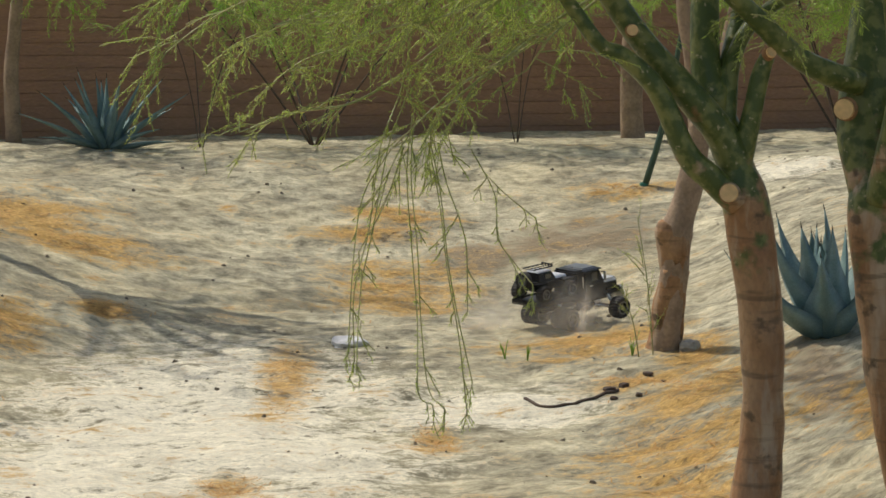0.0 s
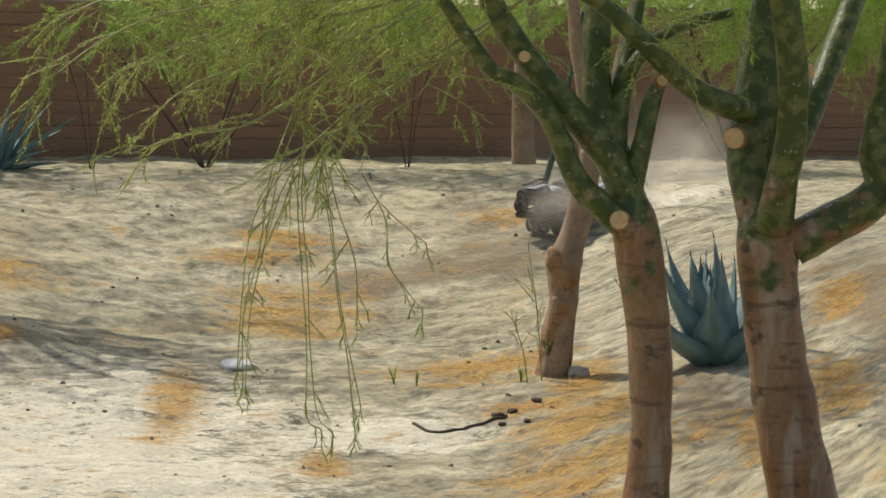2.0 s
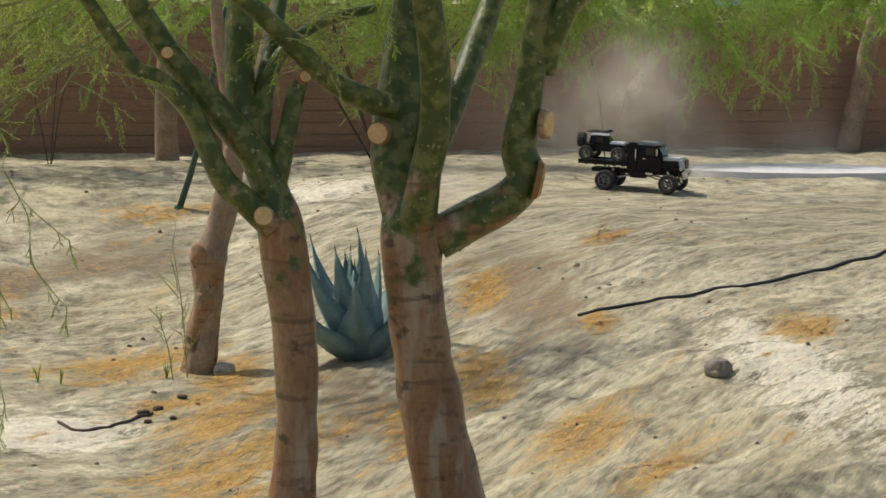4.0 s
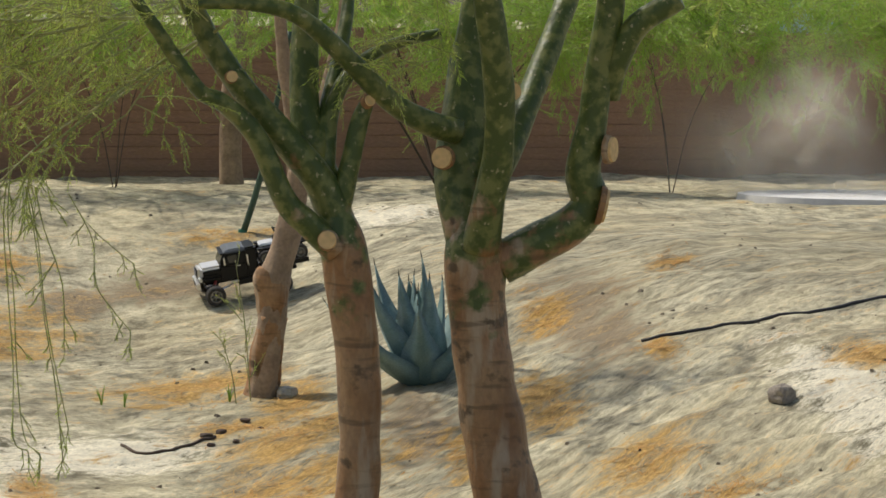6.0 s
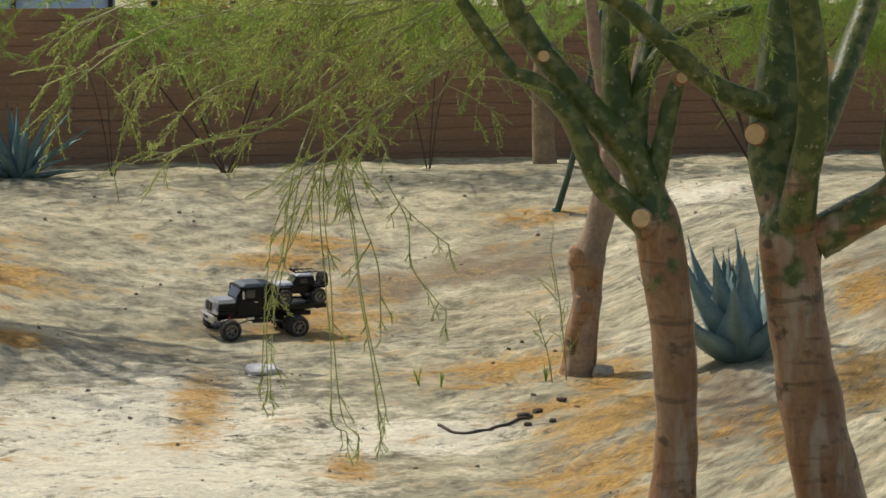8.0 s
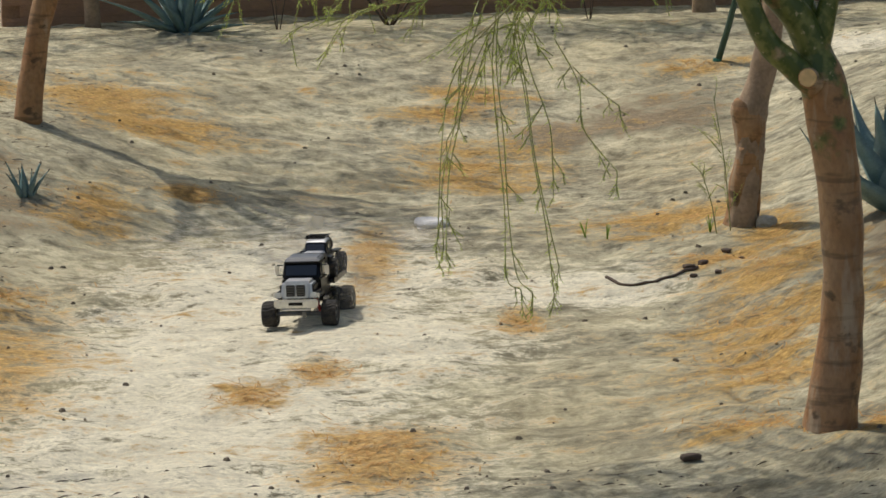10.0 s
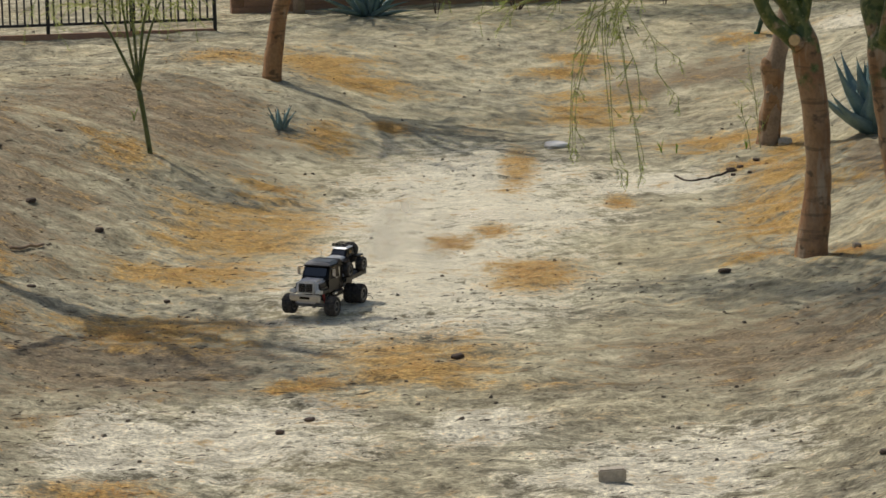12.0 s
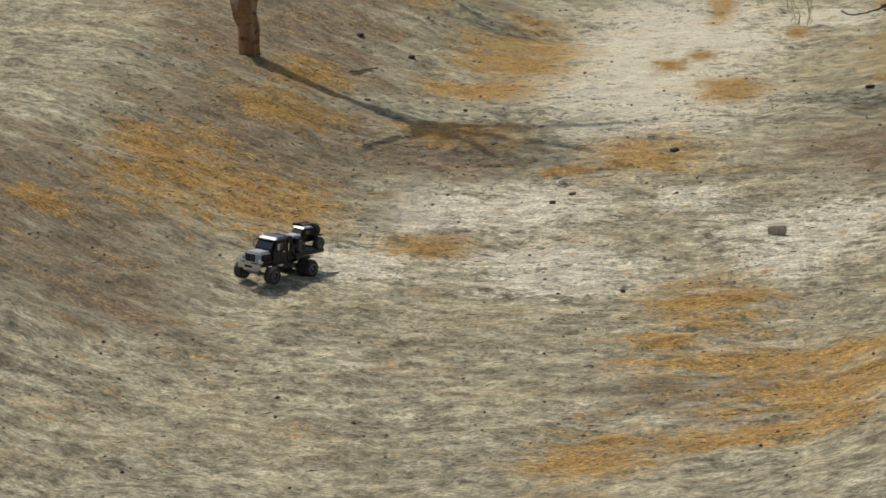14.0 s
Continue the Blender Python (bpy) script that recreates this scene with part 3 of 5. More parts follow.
def limb_part(name, pts, mat, tree, sides=12, rough=0.12, label=""):
    bm = bmesh.new()
    tube(bm, pts, sides, 5, rough, seed=len(tree.children) * 3.1)
    return part(name, bm, mat, tree, label, smooth=True)


def cut_face(tree, at, r, axis):
    bm = bmesh.new()
    a = Vector(axis).normalized()
    disc(bm, Vector(at), r, 0.035, a)
    part("cut_face", bm, CUT, tree, "sawn pale limb end")
    ring = bmesh.new()
    disc(ring, Vector(at) - a * 0.018, r * 1.15, 0.035, a)
    part("bark_ring", ring, BARK, tree)


def tree_front():
    rng = random.Random(3)
    t = thing("palo_verde_tree", "green-limbed palo verde with a brown scarred trunk and sawn limb ends", "tree", group="trees of the wash")
    limb_part("trunk", A_TRUNK, FORK_BARK, t, 18, 0.16, "brown ringed bark")
    for pts in (A1, A2, A3, A4, A5, A6):
        limb_part("limb", pts, FORK_BARK, t, 12)
    cut_face(t, (1.715, 20.27, 2.335), 0.058, (-0.25, -1, 0.15))
    cut_face(t, (1.97, 20.42, 3.17), 0.035, (0.5, -0.8, 0.4))
    cut_face(t, (1.13, 20.27, 3.31), 0.035, (0.1, -1, 0.1))
    crown(t, rng, [((0.2, 20.2, 3.75), (0.9, 0.9, 0.3), 60, 0.7, 0.5, (-0.5, 0, 0)), ((0.6, 20.6, 5.2), (2.4, 2.0, 0.8), 250, 1.0, 0.5, (0, 0, 0), 0.10)])
    return t


def tree_forked():
    rng = random.Random(4)
    t = thing("palo_verde_tree", "stout forked palo verde, brown trunk below and green limbs above", "tree", group="trees of the wash")
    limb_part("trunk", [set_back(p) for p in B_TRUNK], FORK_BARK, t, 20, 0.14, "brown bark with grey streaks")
    for pts in (B1, B2, B3, B4, B5, B6):
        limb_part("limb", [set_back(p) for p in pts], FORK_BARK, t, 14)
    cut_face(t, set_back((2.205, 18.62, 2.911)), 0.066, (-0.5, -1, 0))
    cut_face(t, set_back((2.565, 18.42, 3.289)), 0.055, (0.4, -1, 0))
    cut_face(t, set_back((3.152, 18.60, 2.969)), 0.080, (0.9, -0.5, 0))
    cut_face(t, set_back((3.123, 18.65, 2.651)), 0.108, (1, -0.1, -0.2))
    crown(t, rng, [((2.1, 20.4, 3.42), (0.33, 0.4, 0.14), 18, 0.36, 0.5, (0, 0, -0.2)), ((2.9, 20.7, 5.4), (2.6, 2.2, 0.8), 260, 1.0, 0.5, (0, 0, 0), 0.10)])
    return t


def tree_leaning():
    rng = random.Random(5)
    t = thing("palo_verde_tree", "leaning tree with a knotted pale-brown trunk", "tree", group="trees of the wash")
    limb_part("trunk", S_TRUNK, PALE_BARK, t, 14, 0.2)
    limb_part("knot", [(1.90, 27.8, 1.15, 0.122), (1.895, 27.79, 1.38, 0.138), (1.885, 27.79, 1.50, 0.142), (1.90, 27.79, 1.535, 0.10)], BARK, t, 12, 0.45, "dark broken bark collar")
    limb_part("root_flare", [(1.79, 27.8, 0.38, 0.170), (1.82, 27.8, 0.55, 0.148), (1.865, 27.8, 0.85, 0.131), (1.90, 27.8, 1.18, 0.126)], BARK, t, 14, 0.3, "split dark bark at the foot")
    for pts in (S1, S2):
        limb_part("limb", pts, PALE_BARK, t, 10)
    crown(t, rng, [((2.2, 27.8, 4.8), (1.6, 1.2, 0.8), 60, 0.9, 0.5, (0, 0, 0)), ((1.3, 27.3, 6.0), (2.0, 1.6, 0.7), 170, 0.9, 0.5, (0, 0, 0), 0.11)])


def tree_far(trunk, seed, name="palo_verde_tree", spread=1.6, count=60, mat=None, rise=1.1, limbs=4):
    rng = random.Random(seed)
    t = thing(name, "slender brown-trunked tree with a feathery green crown", "tree", group="trees of the wash")
    limb_part("trunk", trunk, mat or BARK, t, 12, 0.12)
    x, y, z, r = trunk[-1]
    for k in range(limbs):
        w = 6.4 * k / limbs + seed
        out = spread * (0.45 + 0.2 * (k % 3))
        limb_part("limb", [(x, y, z - 0.1, r * 0.9), (x + 0.35 * out * math.cos(w), y + 0.35 * out * math.sin(w), z + 0.45 * rise, r * 0.7), (x + out * math.cos(w), y + out * math.sin(w), z + rise, r * 0.45)], GREEN_BARK, t, 8)
    crown(t, rng, [((x, y, z + rise), (spread, spread, 0.7), count, 0.9, 0.5, (0, 0, 0), 0.11)])
    return t


tree_front()
tree_forked()
tree_leaning()
tree_far(P2, 11, mat=PALE_BARK)
tree_far(P1, 12, mat=PALE_BARK)
tree_far(FR, 13, mat=PALE_BARK)
left_tree = tree_far(L_TRUNK, 14, spread=2.2, count=170, rise=2.4, limbs=6)
limb_part("knot", [(-7.65, 19.7, 1.20, 0.150), (-7.67, 19.7, 1.42, 0.172), (-7.66, 19.7, 1.52, 0.178), (-7.62, 19.7, 1.58, 0.12)], BARK, left_tree, 12, 0.4, "dark ringed bark collar")
tree_far(T2, 15, spread=2.0, count=190, rise=2.9, limbs=9)


def young_tree():
    rng = random.Random(6)
    t = thing("young_tree", "young multi-stemmed tree with thin dark stems", "tree")
    limb_part("trunk", YT, GREEN_BARK, t, 8, 0.1)
    for pts in (YT0, YT1, YT2, YT3, YT4):
        limb_part("limb", pts, GREEN_BARK, t, 6, 0.05)
    crown(t, rng, [((-5.67, 25.5, 2.75), (0.95, 0.5, 0.22), 90, 0.5, 0.4, (0, 0, 0.1)), ((-5.62, 25.5, 3.5), (0.8, 0.7, 0.5), 40, 0.5, 0.4, (0, 0, 0.1))], 0.045)


young_tree()


def hanging_spray():
    """The long twigs that hang from the limb over the wash."""
    rng = random.Random(8)
    t = thing("hanging_branch", "long drooping feathery green branch over the wash", "branch")
    bt, bl = bmesh.new(), bmesh.new()
    strands = (
        [(-0.18, 20.20, 3.72), (-0.18, 20.20, 3.31), (-0.19, 20.20, 2.91), (-0.28, 20.20, 2.51), (-0.35, 20.20, 1.97), (-0.40, 20.20, 1.56), (-0.40, 20.20, 1.12)],
        [(-0.17, 20.20, 2.81), (-0.21, 20.20, 2.44), (-0.20, 20.20, 1.97), (-0.17, 20.20, 1.49), (-0.15, 20.20, 1.08), (-0.07, 20.20, 0.98)],
        [(-0.07, 20.20, 2.64), (-0.03, 20.20, 2.30), (0.02, 20.20, 1.90), (0.05, 20.20, 1.56), (0.12, 20.20, 1.12)],
        [(-0.03, 20.20, 2.64), (0.00, 20.20, 2.37), (0.07, 20.20, 2.03), (0.10, 20.20, 1.69)],
        [(0.17, 20.20, 2.61), (0.27, 20.20, 2.30), (0.29, 20.20, 2.03), (0.37, 20.20, 1.83), (0.42, 20.20, 1.69)],
        [(-0.30, 20.20, 2.61), (-0.47, 20.20, 2.30), (-0.49, 20.20, 1.90), (-0.51, 20.20, 1.39)],
        [(-0.23, 20.20, 2.61), (-0.32, 20.20, 2.27), (-0.45, 20.20, 1.97)],
        [(0.27, 20.20, 2.44), (0.37, 20.20, 2.34), (0.51, 20.20, 2.20)])
    for line in strands + strands[:3]:
        dx, dz = rng.uniform(-0.09, 0.09), rng.uniform(-0.12, 0.25)
        pts = [(x + dx * i / 3 + rng.uniform(-0.02, 0.02), y + 0.15 * rng.uniform(-1, 1), z + dz * i / 6, 0.0034) for i, (x, y, z) in enumerate(line)]
        smooth = catmull(pts, 5)
        tube(bt, [tuple(q) for q in smooth], 4, 1)
        leaves_on(bl, smooth, rng, 0.045, 0.016, 0.6)
        for q in smooth[3::5]:
            d = (rng.uniform(-1, 1), rng.uniform(-1, 1), -0.9)
            spray(bt, bl, q[:3], d, rng.uniform(0.08, 0.22), rng, 0.6, 0.04, 2)
        spray(bt, bl, smooth[-1][:3], (0, 0, -1), 0.16, rng, 0.3, 0.045, 5)
    boughs = (
        [(0.54, 20.20, 3.65), (0.24, 20.20, 3.65), (-0.20, 20.20, 3.70), (-0.64, 20.20, 3.61), (-1.10, 20.20, 3.51), (-1.44, 20.20, 3.34), (-1.64, 20.20, 3.18)],
        [(0.50, 20.20, 3.62), (0.24, 20.20, 3.48), (-0.03, 20.20, 3.38), (-0.37, 20.20, 3.31), (-0.77, 20.20, 3.14), (-0.97, 20.20, 3.04)],
        [(0.37, 20.20, 3.52), (0.03, 20.20, 3.25), (-0.23, 20.20, 3.05), (-0.54, 20.20, 2.88), (-0.87, 20.20, 2.81), (-1.21, 20.20, 2.71)],
        [(0.91, 20.20, 3.52), (0.64, 20.20, 3.35), (0.37, 20.20, 3.15), (0.10, 20.20, 2.98), (-0.13, 20.20, 2.78), (-0.30, 20.20, 2.61)],
        [(0.71, 20.20, 3.35), (0.50, 20.20, 3.21), (0.24, 20.20, 3.05), (0.00, 20.20, 2.84), (-0.10, 20.20, 2.68)],
        [(0.50, 20.20, 3.68), (0.17, 20.20, 3.58), (-0.17, 20.20, 3.51), (-0.54, 20.20, 3.41), (-0.97, 20.20, 3.35), (-1.24, 20.20, 3.21)],
        [(1.11, 20.20, 3.65), (0.84, 20.20, 3.42), (0.64, 20.20, 3.28), (0.50, 20.20, 3.08)],
        [(0.30, 20.20, 3.68), (-0.13, 20.20, 3.62), (-0.77, 20.20, 3.68), (-1.30, 20.20, 3.64), (-1.64, 20.20, 3.51)])
    for line in boughs:
        n = len(line)
        pts = [(x, y + 0.3 * rng.uniform(-1, 1), z, 0.012 * (1 - 0.8 * i / n)) for i, (x, y, z) in enumerate(line)]
        smooth = catmull(pts, 6)
        tube(bt, [tuple(q) for q in smooth], 5, 1)
        for k, q in enumerate(smooth[6:]):
            if k % 3 < 2:
                d = (rng.uniform(-1.2, 0.6), rng.uniform(-0.8, 0.8), rng.uniform(-0.7, 0.5))
                spray(bt, bl, q[:3], d, rng.uniform(0.25, 0.65), rng, 0.6, 0.042, 4)
    tagged(part("twig_mass", bt, TWIG, t), kind="stuff")
    tagged(part("foliage", bl, LEAF, t, "fine yellow-green leaflets"), kind="stuff")


hanging_spray()


def shrub(at, seed, h, w, label, leaf=None, size=0.05, count=40):
    rng = random.Random(seed)
    t = thing("desert_shrub", label, "shrub", group="shrubs by the wall")
    x, y = at
    z = soil_z(x, y)
    for k in range(6):
        a = k * 1.05 + seed
        limb_part("stem", [(x, y, z - 0.05, 0.014), (x + 0.25 * w * math.cos(a), y + 0.25 * w * math.sin(a), z + h * 0.45, 0.010), (x + 0.5 * w * math.cos(a), y + 0.4 * w * math.sin(a), z + h * 0.85, 0.007)], DRYSTICK, t, 6, 0.1)
    crown(t, rng, [((x, y, z + h * 0.66), (w * 0.5, w * 0.4, h * 0.30), count, 0.35 * h, 0.4, (0, 0, 0.2))], size, leaf or LEAF_DARK)


shrub((-10.42, 28.44), 21, 1.25, 1.5, "open shrub with bare dark stems and green tips", size=0.09, count=90)
shrub((-9.47, 29.2), 22, 1.2, 1.0, "small leafy green shrub on the bank", size=0.09, count=150)
shrub((-1.4, 36.9), 23, 1.9, 2.6, "green shrub against the block wall", count=40)
shrub((4.4, 37.3), 24, 2.1, 2.4, "green shrub against the block wall", count=60)


def wall_tree(at, seed, label, regions):
    """A tree close to the wall whose low crown hangs before it."""
    rng = random.Random(seed)
    x, y = at
    z = soil_z(x, y)
    t = thing("wall_tree", label, "tree", group="trees by the wall")
    for k in range(3):
        w = 2.1 * k + seed
        limb_part("stem", [(x, y, z - 0.1, 0.007), (x + 0.25 * math.cos(w), y + 0.2 * math.sin(w), z + 0.9, 0.005), (x + 0.9 * math.cos(w), y + 0.4 * math.sin(w), z + 2.1, 0.003)], DRYSTICK, t, 6, 0.1)
    crown(t, rng, regions, 0.10, LEAF_DARK)


wall_tree((7.0, 37.3), 25, "leafy green tree spreading before the wall", [((7.0, 36.9, 3.75), (1.9, 0.5, 0.42), 210, 0.7, 0.5, (0, 0, 0)), ((8.0, 36.9, 3.2), (1.2, 0.4, 0.4), 45, 0.6, 0.6, (0, 0, -0.2)), ((9.6, 37.4, 3.75), (2.4, 0.5, 0.4), 230, 0.7, 0.5, (0, 0, 0))])
wall_tree((4.9, 37.0), 26, "leafy green tree spreading before the wall", [((4.9, 36.6, 3.6), (2.0, 0.5, 0.42), 230, 0.7, 0.5, (0, 0, 0))])
wall_tree((-2.6, 36.4), 27, "leafy green tree spreading before the wall", [((-1.7, 36.2, 3.45), (1.6, 0.5, 0.3), 70, 0.8, 0.5, (0, 0, 0)), ((-5.0, 36.2, 3.8), (1.5, 0.5, 0.3), 50, 0.8, 0.5, (0, 0, 0))])
wall_tree((0.8, 36.8), 28, "leafy green tree spreading before the wall", [((0.9, 36.4, 3.65), (1.8, 0.5, 0.4), 150, 0.8, 0.5, (0, 0, 0))])

wall_tree((6.5, 41.8), 29, "dense green trees behind the block wall", [((3.4, 41.5, 3.95), (2.0, 0.6, 0.5), 90, 0.9, 0.5, (0, 0, 0), 0.24), ((7.2, 41.9, 4.0), (2.2, 0.6, 0.5), 110, 0.9, 0.5, (0, 0, 0), 0.24), ((11.0, 42.5, 4.0), (2.2, 0.6, 0.5), 110, 0.9, 0.5, (0, 0, 0), 0.24)])

# ---- agaves ----
def agave(at, count, length, seed, label, tilt=(12, 72), width=0.16, curl=12, lean_to=(0, 0)):
    rng = random.Random(seed)
    x, y = at
    t = thing("agave", label, "agave", (x, y, soil_z(x, y) - 0.03), group="agaves")
    for k in range(count):
        a = k * 2.39996 + rng.uniform(-0.2, 0.2)
        u = (k + 0.5) / count
        lean = radians(tilt[0] + (tilt[1] - tilt[0]) * u + rng.uniform(-6, 6))
        ln = length * rng.uniform(0.85, 1.1) * (0.8 + 0.3 * math.sin(math.pi * u))
        bm = bmesh.new()
        rows, n = [], 9
        out = Vector((math.cos(a), math.sin(a), 0))
        side = Vector((-math.sin(a), math.cos(a), 0))
        p = out * 0.05
        for i in range(n + 1):
            s = i / n
            bend = lean - radians(12) + radians(curl) * s * (0.4 + 1.6 * u)
            if i:
                p = p + (out * math.sin(bend) + Vector((0, 0, math.cos(bend)))) * (ln / n)
            w = width * length * (0.55 + 0.45 * math.sin(math.pi * min(s / 0.7, 1.0))) * (1 - s ** 2.4) + 0.003
            p = p + Vector((lean_to[0], lean_to[1], 0)) * (ln / n) * (1 if i else 0)
            nrm = (out * math.cos(bend) - Vector((0, 0, math.sin(bend))))
            thick = 0.05 * length * (1 - s) + 0.003
            rows.append([p - side * w - nrm * w * -0.35 * -1, p + nrm * thick * 0.4, p + side * w - nrm * w * 0.35, p + nrm * thick * 1.3])
        vs = [[bm.verts.new(q) for q in r] for r in rows]
        for r0, r1 in zip(vs, vs[1:]):
            for j in range(4):
                bm.faces.new((r0[j], r0[(j + 1) % 4], r1[(j + 1) % 4], r1[j]))
        bm.faces.new(vs[0])
        bm.faces.new(vs[-1][::-1])
        leaf = part("leaf", bm, AGAVE, t, smooth=True)
        tip = bmesh.new()
        d = (p - rows[-2][1]).normalized()
        tube(tip, [(*(p - d * 0.01), 0.006), (*(p + d * 0.05 * length), 0.001)], 5, 1)
        part("spine", tip, SPINE, leaf)


agave((3.14, 27.45), 21, 0.96, 1, "large blue-green agave on the bank", (6, 84), 0.20, -20, (-0.12, 0))
agave((-3.62, 36.4), 24, 0.9, 2, "wide grey-blue agave at the foot of the wall", (10, 88), 0.075)
agave((-4.2, 27.93), 9, 0.3, 3, "small dark agave in straw mulch", (8, 40), 0.12)

# ---- small things on the ground ----
def thin_sapling(x, y, h, seed):
    rng = random.Random(seed)
    t = thing("thin_sapling", "thin wispy seedling with hair-fine green twigs", "seedling", group="seedlings")
    z = soil_z(x, y)
    limb_part("stem", [(x, y, z - 0.03, 0.006), (x - 0.05, y, z + h * 0.5, 0.005), (x - 0.14, y, z + h, 0.002)], TWIG, t, 5, 0.0)
    bt, bl = bmesh.new(), bmesh.new()
    for k in range(9):
        u = rng.uniform(0.15, 0.95)
        spray(bt, bl, (x - 0.14 * u, y, z + h * u), (rng.uniform(-1, 1), rng.uniform(-0.6, 0.6), 0.9), h * 0.22, rng, 0.2, 0.035, 1)
    tagged(part("twig_mass", bt, TWIG, t), kind="stuff")
    tagged(part("foliage", bl, LEAF, t), kind="stuff")


thin_sapling(1.72, 27.55, 1.15, 51)
thin_sapling(1.60, 27.45, 0.55, 52)


def boulder(name, at, size, seed, mat, label, category, flat=0.7):
    bm = bmesh.new()
    bmesh.ops.create_icosphere(bm, subdivisions=3, radius=1.0)
    for v in bm.verts:
        c = v.co.copy()
        m = max(abs(c.x), abs(c.y), abs(c.z))
        v.co = c.lerp(c / m * 0.85, 0.45) * (1 + 0.22 * noise.noise(c * 1.4 + Vector((seed * 7.3, 0, 0))))
        v.co = Vector((v.co.x * size[0], v.co.y * size[1], v.co.z * size[2]))
    ob = part(name, bm, mat)
    x, y = at
    ob.matrix_basis = pose(x, y, soil_z(x, y) + size[2] * 0.55, 0, 0, seed * 37)
    return tagged(ob, label, category)


boulder("rock", (5.33, 23.9), (0.10, 0.09, 0.085), 1, STONE, "fist-sized grey-brown rock on the bank", "rock")
boulder("rock", (2.03, 27.75), (0.13, 0.09, 0.06), 2, BRICK_TAN, "pale stone at the foot of the leaning tree", "rock")
boulder("paver", (-0.78, 28.09), (0.19, 0.15, 0.06), 3, CONCRETE, "flat whitish stone in the wash", "stone")
boulder("rock", (2.35, 20.75), (0.05, 0.05, 0.04), 5, STONE, "small dark stone beside the tree", "rock")


def debris():
    """Loose dark stones and clods that lie singly on the slopes."""
    rng = random.Random(61)
    for x, y, r in ((2.42, 12.6, 0.06), (1.88, 12.3, 0.035), (2.02, 12.35, 0.03), (-4.55, 18.9, 0.03), (-5.6, 21.7, 0.05), (-6.4, 22.2, 0.045), (-6.6, 25.6, 0.04),
                    (0.95, 19.75, 0.04), (-2.95, 13.3, 0.04), (-2.75, 13.85, 0.04), (-1.6, 16.2, 0.045), (-1.9, 9.3, 0.03), (-7.1, 24.2, 0.04), (-5.9, 19.0, 0.03)):
        boulder("soil_clod", (x, y), (r * rng.uniform(1.0, 1.8), r, r * 0.6), rng.randrange(100), DRYSTICK, "dark clod of soil lying on pale sand", "clod")


debris()


def brick():
    bm = bmesh.new()
    box(bm, (0, 0, 0.055), (0.21, 0.11, 0.11), 0.012)
    for v in bm.verts:
        v.co += 0.004 * Vector((noise.noise(v.co * 30), noise.noise(v.co * 30 + Vector((9, 0, 0))), 0))
    ob = part("loose_brick", bm, BRICK_TAN)
    ob.matrix_basis = pose(-0.25, 11.6, soil_z(-0.25, 11.6) - 0.005, 3, -2, 6)
    tagged(ob, "loose grey-tan concrete brick on the sand", "brick")


brick()


def lying(name, pts, r, mat, label, category, lift=0.6):
    bm = bmesh.new()
    line = []
    for i, (x, y) in enumerate(catmull(pts, 6)):
        line.append((x, y, soil_z(x, y) + r * lift, r))
    tube(bm, line, 8, 1, 0.05)
    return tagged(part(name, bm, mat, smooth=True), label, category)


lying("irrigation_hose", [(4.89, 27.22), (5.4, 27.3), (6.0, 27.55), (6.8, 28.2), (7.5, 28.93), (8.5, 29.8), (10, 30.6)], 0.016, HOSE, "black irrigation hose lying on the bank", "hose")
lying("irrigation_hose", [(3.55, 29.6), (3.9, 30.3), (4.1, 30.6), (4.35, 30.3)], 0.014, HOSE, "short black hose end curling from the soil", "hose", 3.0)
lying("fallen_branch", [(0.62, 25.5), (0.75, 25.3), (0.95, 25.35), (1.2, 25.7), (1.35, 25.95)], 0.013, DRYSTICK, "dark curved fallen branch on pale sand", "branch")
lying("fallen_stick", [(-6.3, 20.2), (-6.17, 20.4), (-6.05, 20.75)], 0.018, PALE_BARK, "short pale forked stick", "stick", 1.6)
lying("fallen_stick", [(-6.1, 12.0), (-5.95, 11.85), (-5.85, 11.7)], 0.008, PALE_BARK, "thin straw-coloured stick lying on the sand", "stick", 1.0)
for k, (x, y, s) in enumerate([(1.28, 25.9, 0.055), (1.40, 26.05, 0.05), (1.50, 25.75, 0.04), (1.62, 26.6, 0.045), (1.30, 25.6, 0.035), (1.72, 26.3, 0.03)]):
    boulder("soil_clod", (x, y), (s * 1.0, s * 0.7, s * 0.5), 20 + k, DRYSTICK, "dark clod of soil by the fallen branch", "clod")


def stake():
    t = thing("tree_stake", "leaning green metal stake with a teal foot", "stake")
    bm = bmesh.new()
    tube(bm, STAKE, 8, 3)
    part("pole", bm, GREENPOLE, t, smooth=True)
    bm = bmesh.new()
    x, y, z, r = STAKE[0]
    tube(bm, [(x - 0.02, y, z - 0.05, 0.05), (x + 0.02, y, z + 0.1, 0.045)], 10, 1)
    part("foot", bm, TEAL, t, "teal plastic foot")


stake()


def slab():
    bm = bmesh.new()
    bmesh.ops.create_cone(bm, cap_ends=True, segments=48, radius1=1.35, radius2=1.33, depth=0.12)
    bmesh.ops.scale(bm, vec=(1.0, 0.75, 1.0), verts=bm.verts)
    ob = part("concrete_pad", bm, CONCRETE)
    ob.matrix_basis = pose(8.75, 35.6, z_at(8.75, 35.6) + 0.01)
    tagged(ob, "round pale concrete pad flush with the terrace", "pad")


slab()

